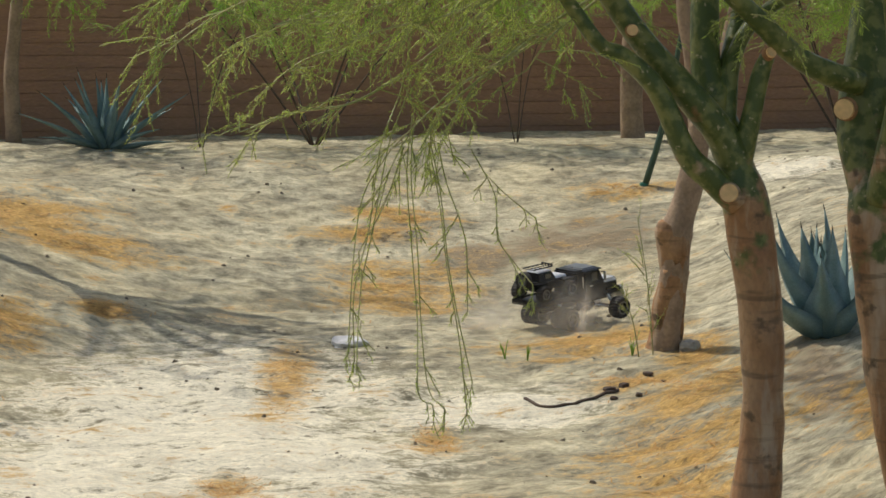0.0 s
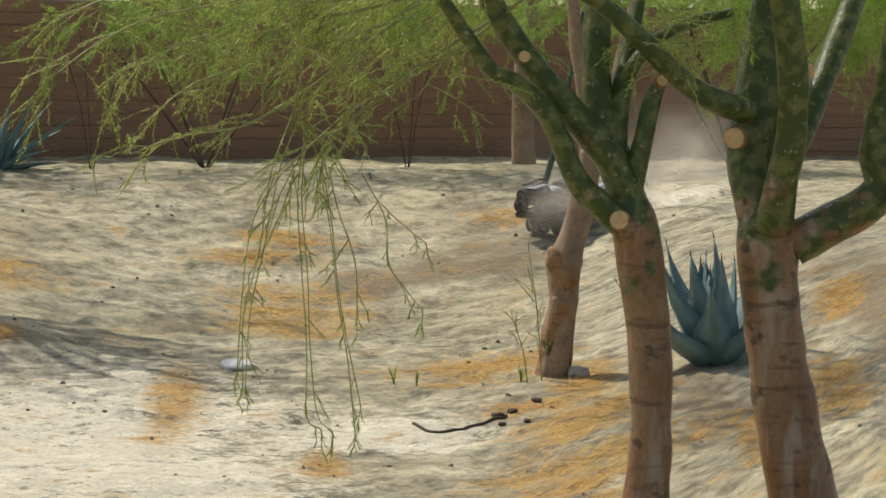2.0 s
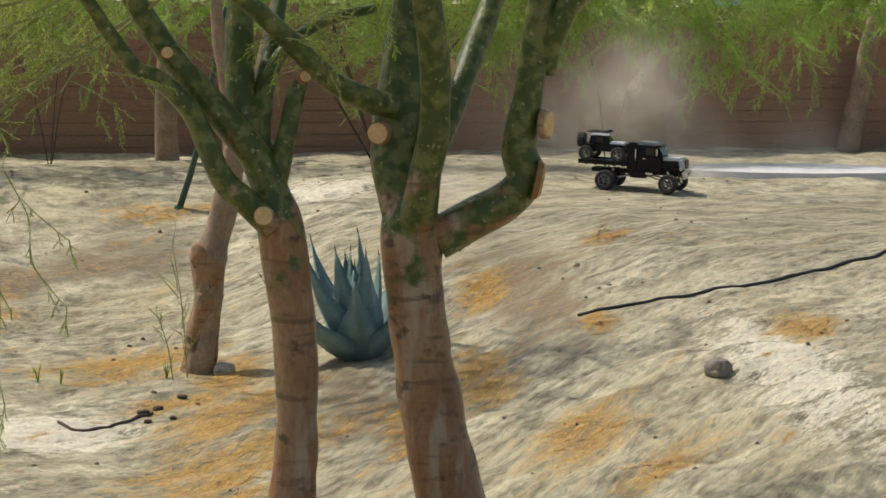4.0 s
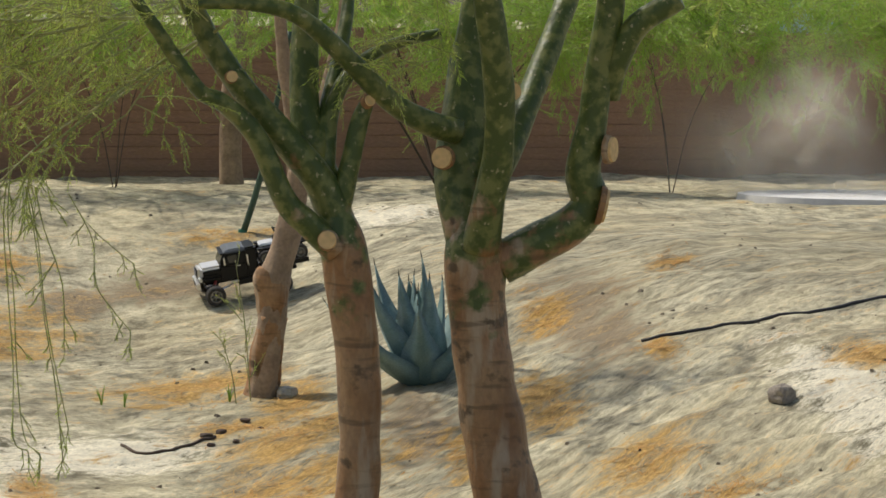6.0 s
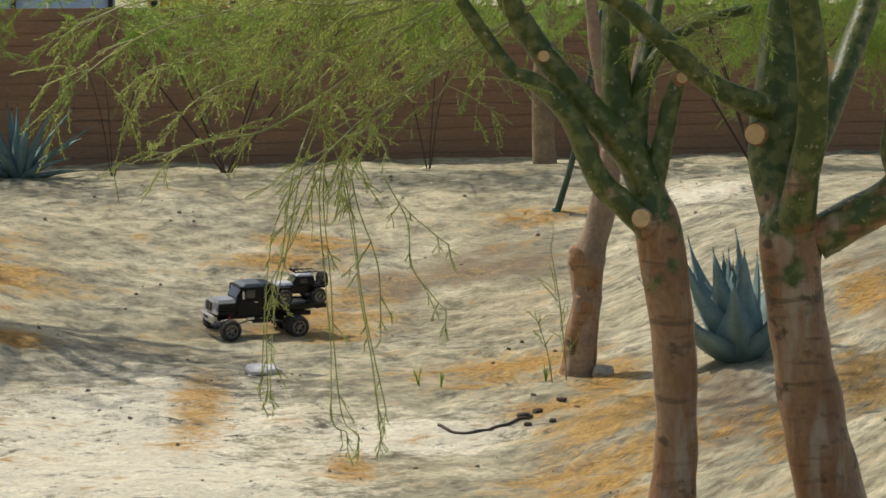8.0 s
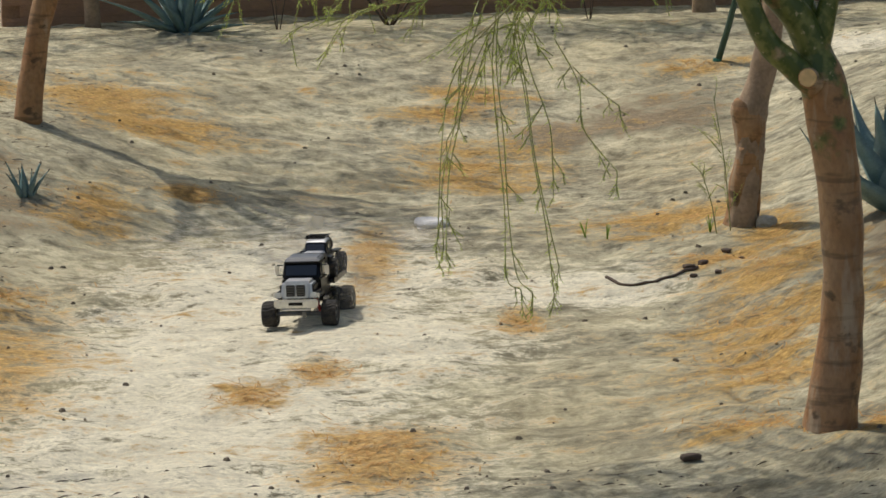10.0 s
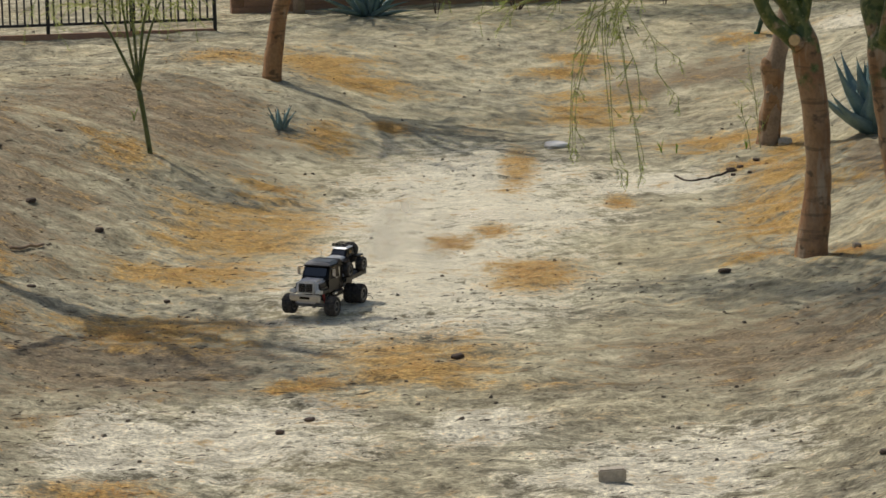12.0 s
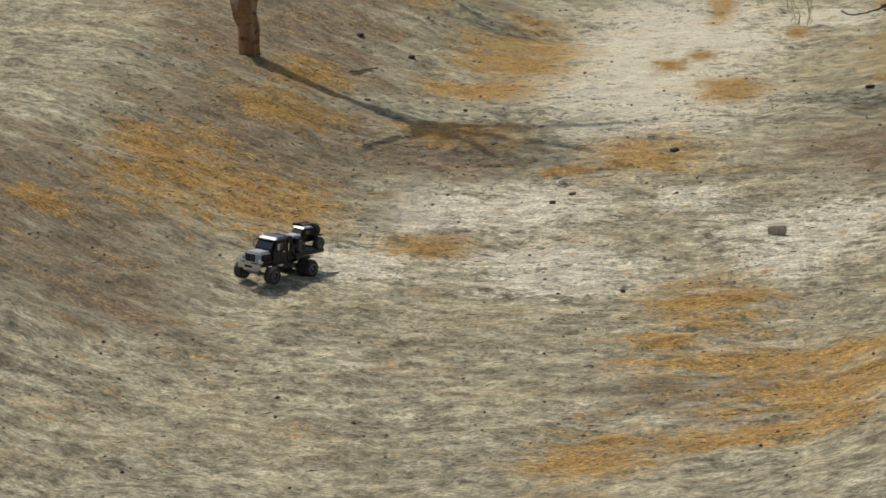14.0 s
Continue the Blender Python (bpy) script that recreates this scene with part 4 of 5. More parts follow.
# ---- the model truck with a model crawler on its bed ----
RUBBER = material("tyre_rubber", (0.022, 0.021, 0.020), 0.85, vary=0.3, scale=30, bump=0.3, tint=(0.06, 0.052, 0.042))
BLACK = material("black_paint", (0.006, 0.006, 0.007), 0.32, vary=0.2, scale=10, bump=0, spec=0.25)
SILVER = material("silver_paint", (0.66, 0.66, 0.66), 0.33, 0.35, vary=0.12, scale=10, bump=0)
CHROME = material("worn_chrome", (0.75, 0.74, 0.71), 0.3, 0.85, vary=0.15, scale=20, bump=0)
GLASS = material("dark_glass", (0.012, 0.014, 0.016), 0.08, vary=0.1, scale=5, bump=0, spec=0.8)
LAMP_GLASS = material("lamp_glass", (0.70, 0.70, 0.66), 0.15, vary=0.1, bump=0)
RIM = material("grey_rim", (0.22, 0.22, 0.22), 0.4, 0.7, vary=0.2, scale=20, bump=0)
BED_GREY = material("bed_deck", (0.035, 0.034, 0.033), 0.6, vary=0.3, scale=15)
DUSTY = material("dusty_roof", (0.13, 0.137, 0.145), 0.3, vary=0.2, scale=12, bump=0, spec=0.6)
RED = material("red_spring", (0.35, 0.03, 0.02), 0.4, bump=0)


def tyre_mesh(r, w, lugs=22):
    bm = bmesh.new()
    prof = [(0.60, -0.46), (0.72, -0.52), (0.88, -0.52), (0.96, -0.44), (1.0, -0.28), (1.0, 0.0), (1.0, 0.28), (0.96, 0.44), (0.88, 0.52), (0.72, 0.52), (0.60, 0.46)]
    n = lugs * 2
    rings = []
    for k in range(n):
        a = 2 * math.pi * k / n
        ring = []
        for i, (q, s) in enumerate(prof):
            cut = 0.0
            if 2 <= i <= 8:
                cut = 0.055 if (k + (i > 5)) % 2 else 0.0
            rr = r * (q - cut)
            ring.append(bm.verts.new((rr * math.cos(a), s * w, rr * math.sin(a))))
        rings.append(ring)
    for a, b in zip(rings, rings[1:] + rings[:1]):
        for i in range(len(prof) - 1):
            bm.faces.new((a[i], a[i + 1], b[i + 1], b[i]))
    return mesh_of("tyre", bm, RUBBER, False)


def rim_mesh(r, w):
    bm = bmesh.new()
    ring_in, ring_out = r * 0.50, r * 0.63
    n = 24
    for lo, hi, y0, y1 in ((ring_in, ring_out, -0.46 * w, 0.46 * w),):
        vs = []
        for k in range(n):
            a = 2 * math.pi * k / n
            c, s = math.cos(a), math.sin(a)
            vs.append([bm.verts.new((q * c, y, q * s)) for q, y in ((hi, y0), (lo, y0), (lo * 0.95, 0), (lo, y1), (hi, y1))])
        for a, b in zip(vs, vs[1:] + vs[:1]):
            for i in range(4):
                bm.faces.new((a[i], a[i + 1], b[i + 1], b[i]))
    for k in range(6):
        box(bm, (r * 0.29, 0, 0), (r * 0.5, w * 0.5, r * 0.13), 0.0, Matrix.Rotation(k * math.pi / 3, 4, "Y"))
    disc(bm, (0, 0, 0), r * 0.17, w * 0.8, (0, 1, 0), 12)
    return mesh_of("rim", bm, RIM, False)


def wheel(owner, at, r, w, meshes):
    ob = new("wheel", meshes[0])
    ob.parent, ob.location = owner, at
    rim = new("rim", meshes[1])
    rim.parent = ob
    tagged(rim, "grey six-spoke rim")
    return tagged(ob, "chunky black rubber tyre")


def slanted(bm, low, high, z0, z1, bevel=0.01):
    """A block between two rectangles (x0, x1, half width) at z0 and z1."""
    v = []
    for (x0, x1, h), z in ((low, z0), (high, z1)):
        v.append([bm.verts.new(q) for q in ((x0, -h, z), (x1, -h, z), (x1, h, z), (x0, h, z))])
    faces = [bm.faces.new(v[0][::-1]), bm.faces.new(v[1])]
    for k in range(4):
        faces.append(bm.faces.new((v[0][k], v[0][(k + 1) % 4], v[1][(k + 1) % 4], v[1][k])))
    if bevel:
        edges = list({e for f in faces for e in f.edges})
        bmesh.ops.bevel(bm, geom=edges, offset=bevel, segments=2, affect="EDGES")


def one(name, parent, mat, label="", smooth=False, **kind):
    """One simple part: boxes=[(c, s, bevel)], rods=[(a, b, r)], slants=[...]."""
    bm = bmesh.new()
    for c, s, bv in kind.get("boxes", ()):
        box(bm, c, s, bv)
    for a, b, r in kind.get("rods", ()):
        tube(bm, [(*a, r), (*b, r)], 8, 1)
    for q in kind.get("slants", ()):
        slanted(bm, *q)
    return part(name, bm, mat, parent, label, smooth)


def build_truck():
    t = thing("model_truck", "black and silver radio-controlled flatbed truck on big tyres", "toy truck")
    wheels = []
    front = (tyre_mesh(0.094, 0.10), rim_mesh(0.094, 0.10))
    rear = (tyre_mesh(0.096, 0.085), rim_mesh(0.096, 0.085))
    for s in (-1, 1):
        wheels.append(wheel(t, (0.335, 0.215 * s, 0.094), 0.094, 0.10, front))
        for y in (0.128, 0.222):
            wheels.append(wheel(t, (-0.285, y * s, 0.096), 0.096, 0.085, rear))
    # chassis
    for s in (-1, 1):
        one("chassis_rail", t, BLACK, boxes=[((-0.03, 0.055 * s, 0.178), (0.86, 0.022, 0.04), 0.003)])
        one("shock_absorber", t, RED if s > 0 else CHROME, rods=[((0.335, 0.15 * s, 0.10), (0.30, 0.10 * s, 0.22), 0.013)])
        one("shock_absorber", t, CHROME, rods=[((-0.285, 0.09 * s, 0.10), (-0.24, 0.075 * s, 0.20), 0.013)])
        one("link_rod", t, CHROME, rods=[((0.33, 0.13 * s, 0.095), (0.08, 0.06 * s, 0.15), 0.008)])
        one("link_rod", t, CHROME, rods=[((-0.28, 0.07 * s, 0.095), (-0.04, 0.06 * s, 0.15), 0.008)])
        one("fuel_tank", t, BLACK, boxes=[((0.02, 0.125 * s, 0.165), (0.20, 0.06, 0.075), 0.02)])
        one("side_step", t, CHROME, boxes=[((0.13, 0.150 * s, 0.175), (0.07, 0.03, 0.02), 0.004)])
    one("front_axle", t, RIM, "grey metal axle", rods=[((0.335, -0.17, 0.094), (0.335, 0.17, 0.094), 0.017)], boxes=[((0.335, 0.03, 0.094), (0.055, 0.06, 0.055), 0.015)])
    one("rear_axle", t, RIM, rods=[((-0.285, -0.2, 0.096), (-0.285, 0.2, 0.096), 0.017)], boxes=[((-0.285, 0.0, 0.096), (0.06, 0.06, 0.06), 0.015)])
    one("drive_shaft", t, RIM, rods=[((-0.25, 0, 0.11), (0.05, 0, 0.16), 0.008)])
    # bumper
    bumper = one("bumper", t, CHROME, "chromed steel bumper", boxes=[((0.468, 0, 0.185), (0.032, 0.315, 0.062), 0.01)])
    one("number_plate", bumper, BLACK, boxes=[((0.4855, 0, 0.186), (0.004, 0.10, 0.022), 0.0)])
    one("tow_rail", t, SILVER, rods=[((0.45, -0.10, 0.14), (0.45, 0.10, 0.14), 0.009)])
    # hood
    hood = one("hood", t, SILVER, "silver hood", slants=[((0.24, 0.445, 0.118), (0.23, 0.425, 0.105), 0.215, 0.335, 0.018)])
    one("hood_side", hood, BLACK, boxes=[((0.325, 0.119, 0.27), (0.17, 0.008, 0.075), 0.004)])
    one("hood_side", hood, BLACK, boxes=[((0.325, -0.119, 0.27), (0.17, 0.008, 0.075), 0.004)])
    surround = one("grille_surround", t, CHROME, "chrome grille surround", slants=[((0.435, 0.462, 0.090), (0.425, 0.448, 0.078), 0.222, 0.332, 0.008)])
    for s in (-1, 1):
        one("grille", surround, BLACK, slants=[((0.452, 0.466, 0.001), (0.444, 0.452, 0.001), 0.232, 0.318, 0)], boxes=[((0.4555, 0.037 * s, 0.275), (0.018, 0.062, 0.080), 0.004)])
        for k in range(4):
            one("grille_bar", surround, RIM, boxes=[((0.466, 0.037 * s, 0.248 + 0.018 * k), (0.004, 0.060, 0.004), 0.0)])
        fender = one("fender", t, BLACK, slants=[((0.245, 0.455, 0.001), (0.29, 0.42, 0.001), 0.2, 0.26, 0)], boxes=[((0.345, 0.135 * s, 0.238), (0.20, 0.055, 0.055), 0.022)])
        one("headlight", fender, LAMP_GLASS, "clear headlight", boxes=[((0.448, 0.128 * s, 0.243), (0.022, 0.055, 0.040), 0.008)])
        one("indicator", fender, CHROME, boxes=[((0.440, 0.158 * s, 0.240), (0.02, 0.014, 0.034), 0.004)])
    # cab
    cab = one("cab", t, BLACK, "glossy black cab", slants=[((0.0, 0.252, 0.142), (0.0, 0.252, 0.140), 0.195, 0.335, 0.012), ((0.0, 0.252, 0.140), (0.0, 0.185, 0.128), 0.325, 0.445, 0.012)])
    one("roof", cab, DUSTY, "dusty grey roof", slants=[((-0.02, 0.205, 0.132), (0.0, 0.165, 0.115), 0.438, 0.470, 0.010)])
    screen = bmesh.new()
    box(screen, (0, 0, 0), (0.006, 0.225, 0.088), 0.003)
    sc = part("windscreen", screen, GLASS, cab, "dark windscreen")
    sc.matrix_basis = pose(0.2265, 0, 0.388, 0, -29, 0)
    one("sun_visor", cab, BLACK, boxes=[((0.205, 0, 0.441), (0.05, 0.25, 0.012), 0.004)])
    for s in (-1, 1):
        one("side_window", cab, GLASS, boxes=[((0.125, 0.136 * s, 0.385), (0.085, 0.008, 0.075), 0.004)])
        mirror = one("mirror", cab, CHROME, "tall chrome mirror", boxes=[((0.205, 0.180 * s, 0.385), (0.014, 0.030, 0.075), 0.006)])
        for z in (0.42, 0.35):
            one("mirror_arm", mirror, BLACK, rods=[((0.20, 0.138 * s, z), (0.205, 0.18 * s, z), 0.004)])
        one("door_handle", cab, CHROME, boxes=[((0.075, 0.145 * s, 0.315), (0.03, 0.006, 0.008), 0.0)])
        one("exhaust_stack", t, CHROME, rods=[((-0.015, 0.128 * s, 0.22), (-0.015, 0.128 * s, 0.40), 0.009)])
    one("sleeper", t, BLACK, "black sleeper box", slants=[((-0.10, 0.012, 0.142), (-0.10, 0.012, 0.128), 0.195, 0.462, 0.014)])
    # bed
    bed = one("flatbed", t, BED_GREY, "dark flat load bed", boxes=[((-0.325, 0, 0.252), (0.47, 0.33, 0.022), 0.005)])
    for s in (-1, 1):
        one("bed_edge", bed, BLACK, boxes=[((-0.325, 0.166 * s, 0.258), (0.475, 0.012, 0.042), 0.003)])
    one("tail_board", bed, BLACK, boxes=[((-0.562, 0, 0.256), (0.014, 0.335, 0.046), 0.003)])
    for k in range(5):
        one("cross_beam", bed, BLACK, boxes=[((-0.14 - 0.09 * k, 0, 0.233), (0.018, 0.26, 0.02), 0.0)])
    # whip aerial
    one("aerial", t, RIM, rods=[((-0.07, -0.08, 0.455), (-0.10, -0.085, 0.52), 0.002)])
    crawler(t)
    return t, wheels


def crawler(t):
    """The small four-wheeler, strapped to the bed and moving with it."""
    c = new("crawler")
    c.parent, c.location = t, (-0.335, 0, 0.264)
    tagged(c, "small black and silver model crawler strapped to the bed")
    big = 1.22
    c.scale = (big,) * 3
    meshes = (tyre_mesh(0.060 * big, 0.055 * big, 16), rim_mesh(0.060 * big, 0.055 * big))
    for x in (0.125, -0.135):
        for s in (-1, 1):
            w = new("crawler_wheel", meshes[0])
            w.parent, w.location = t, (-0.335 + x * big, 0.118 * s * big, 0.264 + 0.060 * big)
            r = new("rim", meshes[1])
            r.parent = w
    one("crawler_body", c, BLACK, slants=[((-0.17, 0.15, 0.075), (-0.17, 0.14, 0.072), 0.075, 0.135, 0.008)])
    one("crawler_hood", c, SILVER, slants=[((0.03, 0.158, 0.064), (0.03, 0.15, 0.055), 0.132, 0.152, 0.006)])
    one("crawler_cab", c, BLACK, slants=[((-0.13, 0.045, 0.070), (-0.12, 0.005, 0.058), 0.13, 0.198, 0.006)])
    one("crawler_screen", c, GLASS, slants=[((0.030, 0.052, 0.058), (-0.005, 0.014, 0.050), 0.14, 0.190, 0.002)])
    one("crawler_roof", c, SILVER, slants=[((-0.125, 0.015, 0.060), (-0.12, 0.0, 0.055), 0.196, 0.206, 0.003)])
    for s in (-1, 1):
        one("crawler_fender", c, BLACK, boxes=[((0.125, 0.092 * s, 0.128), (0.11, 0.05, 0.010), 0.003)])
        one("crawler_fender", c, BLACK, boxes=[((-0.135, 0.092 * s, 0.128), (0.11, 0.05, 0.010), 0.003)])
        one("crawler_window", c, GLASS, boxes=[((-0.04, 0.066 * s, 0.165), (0.055, 0.006, 0.035), 0.0)])
        one("rack_rail", c, BLACK, rods=[((-0.15, 0.058 * s, 0.226), (0.02, 0.058 * s, 0.226), 0.004)])
        one("load_strap", c, SILVER, rods=[((0.10, 0.06 * s, 0.15), (0.19, 0.11 * s, 0.02), 0.003)])
    for k in range(5):
        one("rack_bar", c, BLACK, rods=[((-0.15 + 0.042 * k, -0.058, 0.222), (-0.15 + 0.042 * k, 0.058, 0.222), 0.0035)])
    for k in range(4):
        one("roof_lamp", c, BLACK, boxes=[((0.024, -0.042 + 0.028 * k, 0.234), (0.014, 0.02, 0.018), 0.004)])
    spare = new("spare_tyre", meshes[0])
    spare.parent, spare.matrix_basis = c, pose(-0.205, 0, 0.155, 0, 0, 90)
    rim = new("spare_rim", meshes[1])
    rim.parent, rim.matrix_basis = c, pose(-0.205, 0, 0.155, 0, 0, 90)
    spare.scale = rim.scale = (1 / big,) * 3
    one("crawler_bumper", c, BLACK, rods=[((0.185, -0.07, 0.09), (0.185, 0.07, 0.09), 0.008)])


truck, truck_wheels = build_truck()
TRUCK_SIZE = 1.03
truck.scale = (TRUCK_SIZE,) * 3

# ---- what moves ----
# seconds, x, y, heading, extra pitch (nose up), extra roll (to its right)
DRIVE = [
    (0.0, 1.14, 29.35, 44, 5, 0), (0.2, 1.34, 30.10, 55, 7, 0), (0.4, 1.56, 30.75, 66, 8, 0), (0.6, 1.61, 31.30, 72, 8, 0),
    (0.8, 1.76, 31.75, 78, 8, 3), (1.0, 1.82, 32.20, 82, 6, 3), (1.2, 1.96, 32.60, 78, 3, 0), (1.5, 2.20, 33.00, 66, 0, 0),
    (2.0, 2.36, 33.20, 40, 0, 0), (2.5, 3.25, 32.90, -5, 0, 0), (3.0, 4.10, 32.50, -10, 0, 0), (3.5, 5.10, 32.55, -8, 0, 0),
    (4.0, 6.5, 32.9, -25, 0, 0), (4.4, 7.35, 32.55, -90, 0, 0), (4.8, 6.7, 32.3, -160, 0, 0), (5.2, 5.2, 32.45, -182, 0, 0),
    (5.6, 3.4, 32.5, -180, 0, 0), (5.8, 2.6, 32.3, -172, -4, 0), (6.0, 1.97, 31.95, -176, -6, 0), (6.2, 1.64, 31.87, -180, -8, 0),
    (6.6, 1.24, 31.65, -181, -10, 0), (7.0, 0.78, 31.38, -178, -9, 0), (7.4, 0.16, 31.05, -170, -5, 0), (7.8, -0.56, 30.45, -164, 0, 0),
    (8.2, -1.15, 30.1, -142, 0, 0), (8.4, -1.36, 29.75, -113, 0, 0), (8.6, -1.46, 29.2, -98, 0, -4), (8.8, -1.46, 28.4, -94, -4, -9),
    (9.0, -1.41, 27.45, -88, -1, -13), (9.3, -1.36, 26.3, -90, 0, -4), (9.8, -1.5, 24.8, -96, 0, 0), (10.5, -1.85, 22.9, -102, 0, 0), (11.0, -2.0, 21.7, -104, 0, 0),
    (11.5, -2.23, 20.89, -107, 2, 0), (12.0, -2.95, 18.47, -110, 3, 0), (12.5, -3.65, 16.81, -105, 3, 0), (13.0, -4.19, 14.61, -103, 3, 0),
    (13.5, -4.72, 12.34, -106, 3, 0), (14.0, -5.79, 9.98, -122, 5, 0),
]


def on_ground(x, y, heading, pitch, roll):
    """Pose of the truck that stands on the slope there."""
    f = Vector((math.cos(radians(heading)), math.sin(radians(heading)), 0))
    s = Vector((-f.y, f.x, 0))
    zs = {}
    for n, a, b in (("fl", 0.38, 0.23), ("fr", 0.38, -0.23), ("rl", -0.32, 0.23), ("rr", -0.32, -0.23)):
        zs[n] = soil_z(x + f.x * a + s.x * b, y + f.y * a + s.y * b)
    up_x = math.degrees(math.atan2((zs["fl"] + zs["fr"] - zs["rl"] - zs["rr"]) / 2, 0.70))
    up_y = math.degrees(math.atan2((zs["fl"] + zs["rl"] - zs["fr"] - zs["rr"]) / 2, 0.46))
    z = sum(zs.values()) / 4 + 0.19 * abs(math.sin(radians(roll))) + 0.25 * abs(math.sin(radians(pitch)))
    return pose(x, y, z) @ pose(0, 0, 0, 0, 0, heading) @ pose(0, 0, 0, 0, -(0.8 * up_x + pitch), 0) @ pose(0, 0, 0, 0.8 * up_y + roll, 0, 0)


# ---- dust thrown up by the wheels ----
def dust_material():
    """Thin dust: each wisp is thickest in its middle and fades to nothing at its rim."""
    m = bpy.data.materials.new("dust")
    m.use_nodes = True
    n, l = m.node_tree.nodes, m.node_tree.links
    n.remove(n["Principled BSDF"])
    at, co, t, thick = n.new("ShaderNodeAttribute"), n.new("ShaderNodeTexCoord"), n.new("ShaderNodeTexNoise"), n.new("ShaderNodeMath")
    at.attribute_name = "thick"
    t.inputs["Scale"].default_value, t.inputs["Detail"].default_value = 3.0, 4
    l.new(co.outputs["Object"], t.inputs["Vector"])
    thick.operation = "MULTIPLY"
    l.new(at.outputs["Fac"], thick.inputs[0])
    l.new(t.outputs["Fac"], thick.inputs[1])
    a, b, c, d, e = (n.new("ShaderNode" + q) for q in ("BsdfDiffuse", "BsdfTranslucent", "MixShader", "BsdfTransparent", "MixShader"))
    for q in (a, b):
        q.inputs["Color"].default_value = (0.80, 0.74, 0.63, 1)
    l.new(a.outputs[0], c.inputs[1])
    l.new(b.outputs[0], c.inputs[2])
    l.new(thick.outputs[0], e.inputs[0])
    l.new(d.outputs[0], e.inputs[1])
    l.new(c.outputs[0], e.inputs[2])
    l.new(e.outputs[0], n["Material Output"].inputs["Surface"])
    return m


DUST = dust_material()


def dust_cloud(seed, size, count, label, thick=0.5):
    """A drifting cloud of soft round wisps."""
    rng = random.Random(seed)
    verts, faces, amount = [], [], []
    for k in range(count):
        p = Vector([rng.uniform(-1, 1) * s for s in size])
        d = Vector((rng.gauss(0, 0.4), rng.gauss(0, 1), rng.gauss(0, 0.5))).normalized()
        e = d.orthogonal().normalized()
        f = d.cross(e)
        r = rng.uniform(0.7, 1.3) * min(size[0], size[2] * 1.6)
        b, n = len(verts), 16
        verts.append(tuple(p))
        amount.append(thick * rng.uniform(0.5, 1.0))
        for q, share in ((0.4, 0.6), (0.72, 0.2), (1.0, 0.0)):
            for i in range(n):
                w = 2 * math.pi * i / n
                verts.append(tuple(p + (e * math.cos(w) + f * math.sin(w)) * r * q * rng.uniform(0.9, 1.1)))
                amount.append(amount[b] * share)
        for i in range(n):
            j = (i + 1) % n
            faces.append((b, b + 1 + i, b + 1 + j))
            for ring in (0, 1):
                o = b + 1 + ring * n
                faces.append((o + i, o + n + i, o + n + j, o + j))
    me = bpy.data.meshes.new("dust_cloud")
    me.from_pydata(verts, [], faces)
    me.attributes.new("thick", "FLOAT", "POINT").data.foreach_set("value", amount)
    me.materials.append(DUST)
    ob = new("dust_cloud", me)
    ob.visible_shadow = False
    return tagged(ob, label, "dust", kind="stuff")


DUST_PATHS = [
    (dust_cloud(1, (0.5, 0.3, 0.22), 9, "thin pale dust drifting behind the truck", 0.62),
     [(0.0, 0.75, 28.8, 0.62), (0.5, 1.3, 29.9, 0.80), (1.0, 1.75, 31.2, 1.05), (1.6, 2.1, 32.2, 1.50), (2.2, 2.8, 32.2, 1.75), (2.6, 3.6, 31.9, 1.85), (3.0, 3.9, 31.8, 1.85), (3.6, 4.8, 31.8, 1.85), (6.0, 4.5, 33.6, 0.6), (14.0, 4.5, 33.6, 0.3)]),
    (dust_cloud(2, (1.8, 0.6, 0.6), 8, "pale dust haze hanging before the wall", 0.75),
     [(0.0, 3.2, 33.0, 0.2), (1.2, 3.2, 33.6, 0.6), (2.2, 4.2, 34.4, 1.75), (3.5, 6.6, 35.2, 2.25), (5.8, 8.4, 35.6, 2.3), (7.0, 9.4, 36.2, 2.1), (9.0, 10.5, 36.6, 0.9), (14.0, 10.5, 36.6, 0.4)]),
    (dust_cloud(3, (0.7, 1.4, 0.2), 8, "thin pale dust trailing over the wash floor", 0.8),
     [(0.0, -1.2, 27.0, -0.4), (8.8, -1.3, 27.5, -0.3), (10.0, -1.5, 25.5, 0.60), (11.5, -1.8, 22.6, 0.48), (12.5, -2.6, 19.3, 0.30), (13.3, -3.2, 17.0, 0.15), (14.0, -4.4, 12.6, -0.15)]),
]


def motions():
    for cloud, rows in DUST_PATHS:
        walk(cloud, [(t, pose(x, y, z)) for t, x, y, z in rows])
    walk(truck, [(t, on_ground(x, y, h, p, r)) for t, x, y, h, p, r in DRIVE])
    ts = [q[0] for q in DRIVE]
    gone = [0.0]
    for a, b in zip(DRIVE, DRIVE[1:]):
        gone.append(gone[-1] + math.hypot(b[1] - a[1], b[2] - a[2]))
    for w in truck_wheels:
        rows, turn, last = [], 0.0, 0.0
        for k in range(0, 421):
            t = k / 30
            d = float(np.interp(t, ts, gone))
            turn += min(80.0, math.degrees((d - last) / 0.109))
            last = d
            rows.append((t, pose(*w.location, 0, turn, 0)))
        walk(w, rows)

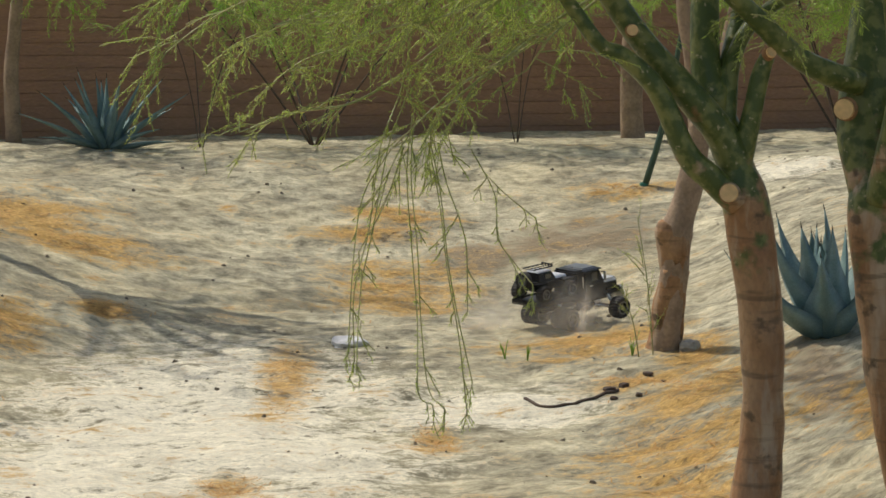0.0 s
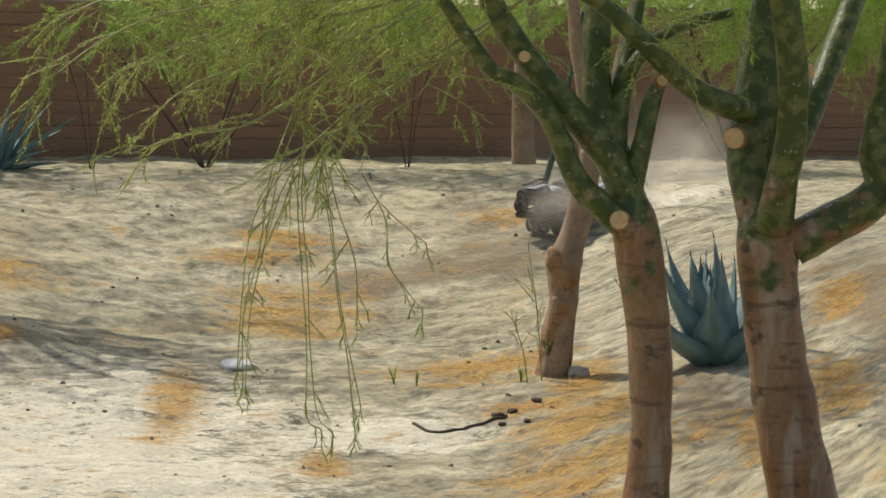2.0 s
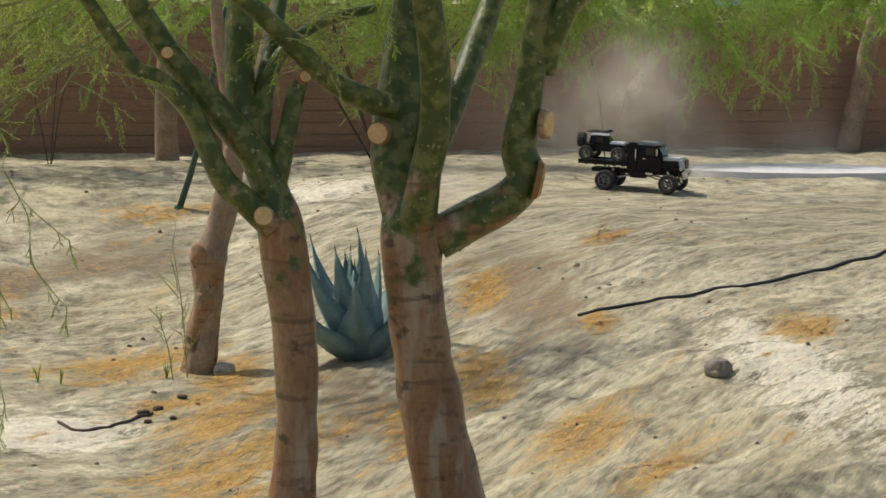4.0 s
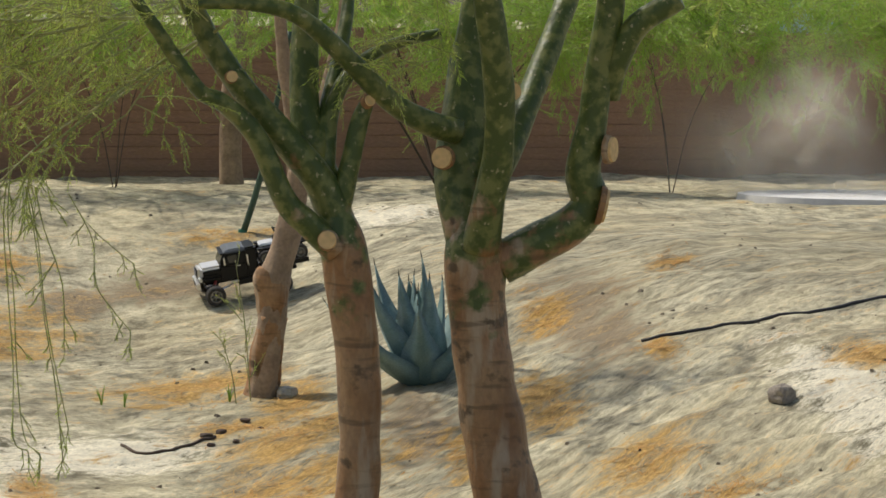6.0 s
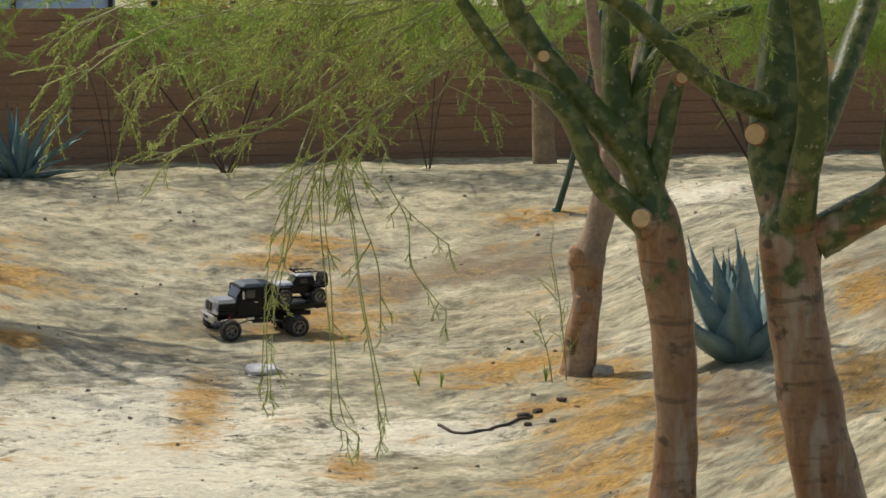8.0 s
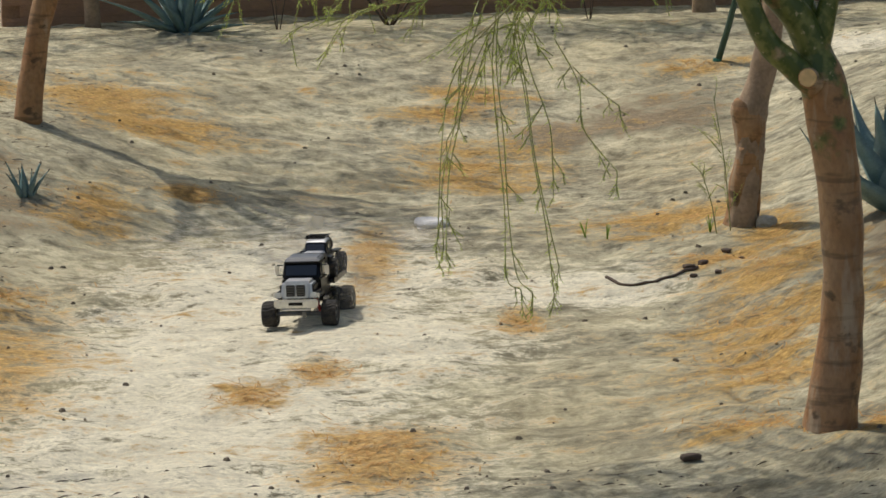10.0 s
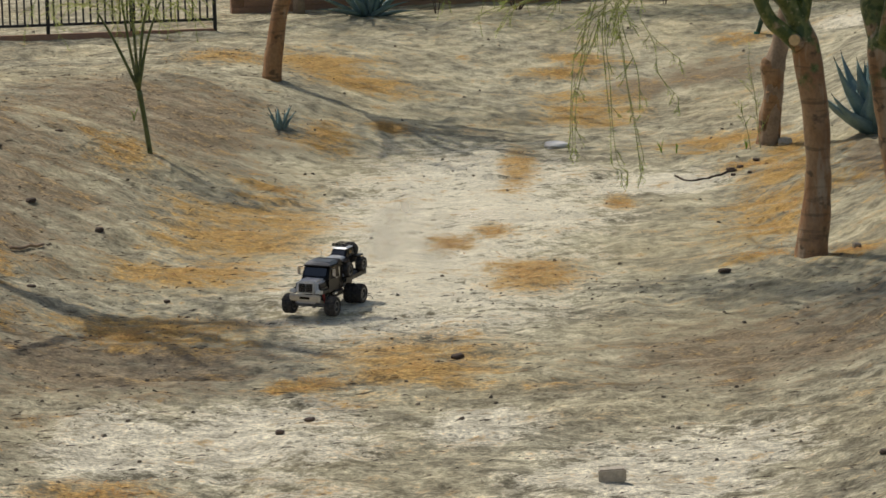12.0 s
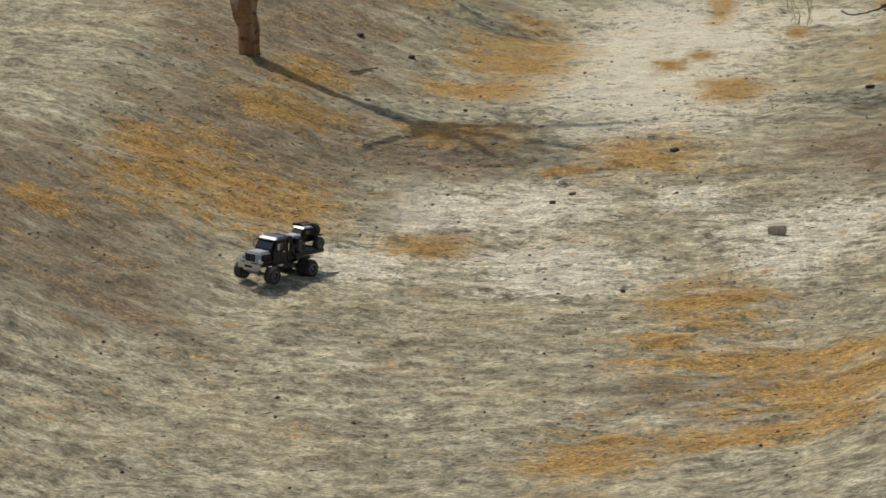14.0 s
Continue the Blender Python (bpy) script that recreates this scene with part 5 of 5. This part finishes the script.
# ---- beyond the wall ----
def far_panels():
    gold = material("yellow_boards", (0.62, 0.36, 0.05), 0.7, vary=0.25, scale=4, stretch=(6, 6, 0.3))
    blue = material("blue_panel", (0.42, 0.58, 0.78), 0.5, vary=0.15, scale=2)
    t = thing("timber_fence", "yellow board fence beyond the garden wall", "fence", (-2.85, 47.0, 1.7), 2)
    for k in range(15):
        bm = bmesh.new()
        box(bm, (0.16 * k + 0.08, 0, 1.25), (0.148, 0.03, 2.5), 0.004)
        part("board", bm, gold, t)
    for k in range(3):
        bm = bmesh.new()
        box(bm, (1.1 * k + 0.1, -0.05, 1.28), (0.09, 0.06, 2.56), 0.005)
        part("post", bm, IRON, t)
    for x0, label in ((-6.75, "bright blue panelled shelter beyond the garden wall"), (10.6, "blue panelled shelter beyond the wall")):
        t = thing("play_shelter", label, "shelter", (x0, 47.5, 1.7), 2)
        for k in range(4):
            bm = bmesh.new()
            box(bm, (0.95 * k + 0.1, 0, 1.3), (0.93, 0.05, 2.6), 0.01)
            part("panel", bm, blue, t)
        for x in (-0.3, 1.05, 2.0, 3.35):
            bm = bmesh.new()
            box(bm, (x, -0.06, 1.35), (0.07, 0.07, 2.7), 0.005)
            part("post", bm, IRON, t)


far_panels()


# ---- loose straw, pebbles and clods ----
def scatter():
    rng = random.Random(31)
    bm = bmesh.new()
    patches = STRAW_FAR + STRAW_RIGHT + STRAW_LEFT + STRAW_NEAR
    for cx, cy, rx, ry in patches:
        for k in range(int(min(420, 120 + 260 * rx * ry))):
            x, y = cx + rng.gauss(0, 0.55) * max(rx, 0.2), cy + rng.gauss(0, 0.55) * max(ry, 0.3)
            z = soil_z(x, y) + 0.006
            a, ln = rng.uniform(0, math.pi), rng.uniform(0.02, 0.06)
            d, s = Vector((math.cos(a), math.sin(a), rng.uniform(-0.2, 0.35))) * ln, Vector((-math.sin(a), math.cos(a), 0)) * 0.0035
            p = Vector((x, y, z))
            bm.faces.new([bm.verts.new(q) for q in (p - d - s, p + d - s, p + d + s, p - d + s)])
    ob = part("straw_litter", bm, material("straw", (0.62, 0.36, 0.10), 0.8, vary=0.4, scale=40, bump=0, tint=(0.42, 0.19, 0.04)))
    tagged(ob, "orange-gold straw litter scattered on the sand", "straw", kind="stuff")
    verts, faces = [], []
    for k in range(3600):
        x, y = (rng.uniform(-10, -4), rng.uniform(12, 33)) if k % 2 else (rng.uniform(-9, 4), rng.uniform(3, 20))
        z, a, ln, w = soil_z(x, y) + 0.008, rng.gauss(0, 0.7), 0.015 + 0.07 * rng.random() ** 3, rng.uniform(0.002, 0.005)
        ex, ey, b = math.cos(a), math.sin(a), len(verts)
        verts += [(x - ex * ln, y - ey * ln, z), (x + ex * ln, y + ey * ln, z + 0.006), (x - ey * w, y + ex * w, z + 0.012)]
        faces.append((b, b + 1, b + 2))
    me = bpy.data.meshes.new("twig_litter")
    me.from_pydata(verts, [], faces)
    me.materials.append(DRYSTICK)
    tagged(new("twig_litter", me), "dark dry twig litter lying on the banks", "twigs", kind="stuff")
    verts, faces = [], []
    for k in range(5200):
        x, y = rng.uniform(-9, 8), rng.uniform(1, 36) if k % 3 else rng.uniform(2, 20)
        s = 0.006 + 0.020 * rng.random() ** 5
        if noise.noise(Vector((x * 0.8, y * 0.8, 3))) < -0.1:
            continue
        z = soil_z(x, y)
        a = rng.uniform(0, 6.28)
        b = len(verts)
        for i in range(4):
            w = a + i * 1.571
            verts.append((x + s * rng.uniform(0.8, 1.5) * math.cos(w), y + s * rng.uniform(0.8, 1.4) * math.sin(w), z - 0.004))
        for i in range(4):
            w = a + i * 1.571
            verts.append((x + s * 0.6 * math.cos(w), y + s * 0.6 * math.sin(w), z + s * rng.uniform(0.5, 0.95)))
        faces += [(b + 4, b + 5, b + 6, b + 7)] + [(b + i, b + (i + 1) % 4, b + 4 + (i + 1) % 4, b + 4 + i) for i in range(4)]
    me = bpy.data.meshes.new("pebbles")
    me.from_pydata(verts, [], faces)
    me.materials.append(material("pebble", (0.25, 0.20, 0.14), 0.95, vary=0.5, scale=3, tint=(0.10, 0.08, 0.055)))
    tagged(new("pebbles", me), "small brown pebbles and soil clods on the wash", "pebbles", kind="stuff")


scatter()


def sprouts():
    rng = random.Random(41)
    for x, y in ((0.50, 27.2), (0.68, 27.15), (-5.9, 27.0), (-8.2, 23.2), (1.55, 27.6)):
        t = thing("weed_sprout", "tiny dry green weed sprout in the sand", "weed", (x, y, soil_z(x, y)), group="weed sprouts")
        for k in range(4):
            bm = bmesh.new()
            a = rng.uniform(0, 6.28)
            h = rng.uniform(0.08, 0.16)
            tube(bm, [(0, 0, -0.01, 0.006), (0.02 * math.cos(a), 0.02 * math.sin(a), h * 0.6, 0.005), (0.05 * math.cos(a), 0.05 * math.sin(a), h, 0.002)], 5, 2)
            part("stem", bm, LEAF_DARK, t)


sprouts()


def lay_blocks():
    """Courses of blocks in running bond on the wall's core."""
    rest = []
    made = 0
    for row in range(14):
        z = WALL_TOP - 0.07 - 0.14 * row
        for k in range(int(wall_length / 0.4)):
            x = 0.2 + 0.4 * k + (0.2 if row % 2 else 0.0)
            if x > wall_length - 0.2:
                continue
            if 2.2 < x < 14.4 and made < 300:
                o = new("block", block_mesh)
                o.parent, o.location = wall_back, (x, 0.1, z)
                made += 1
            else:
                rest.append((x, z))
    bm = bmesh.new()
    for x, z in rest:
        box(bm, (x, 0.1, z), (0.3995, 0.2, 0.134))
    tagged(part("blocks", bm, BLOCK, wall_back), kind="stuff")


lay_blocks()

motions()
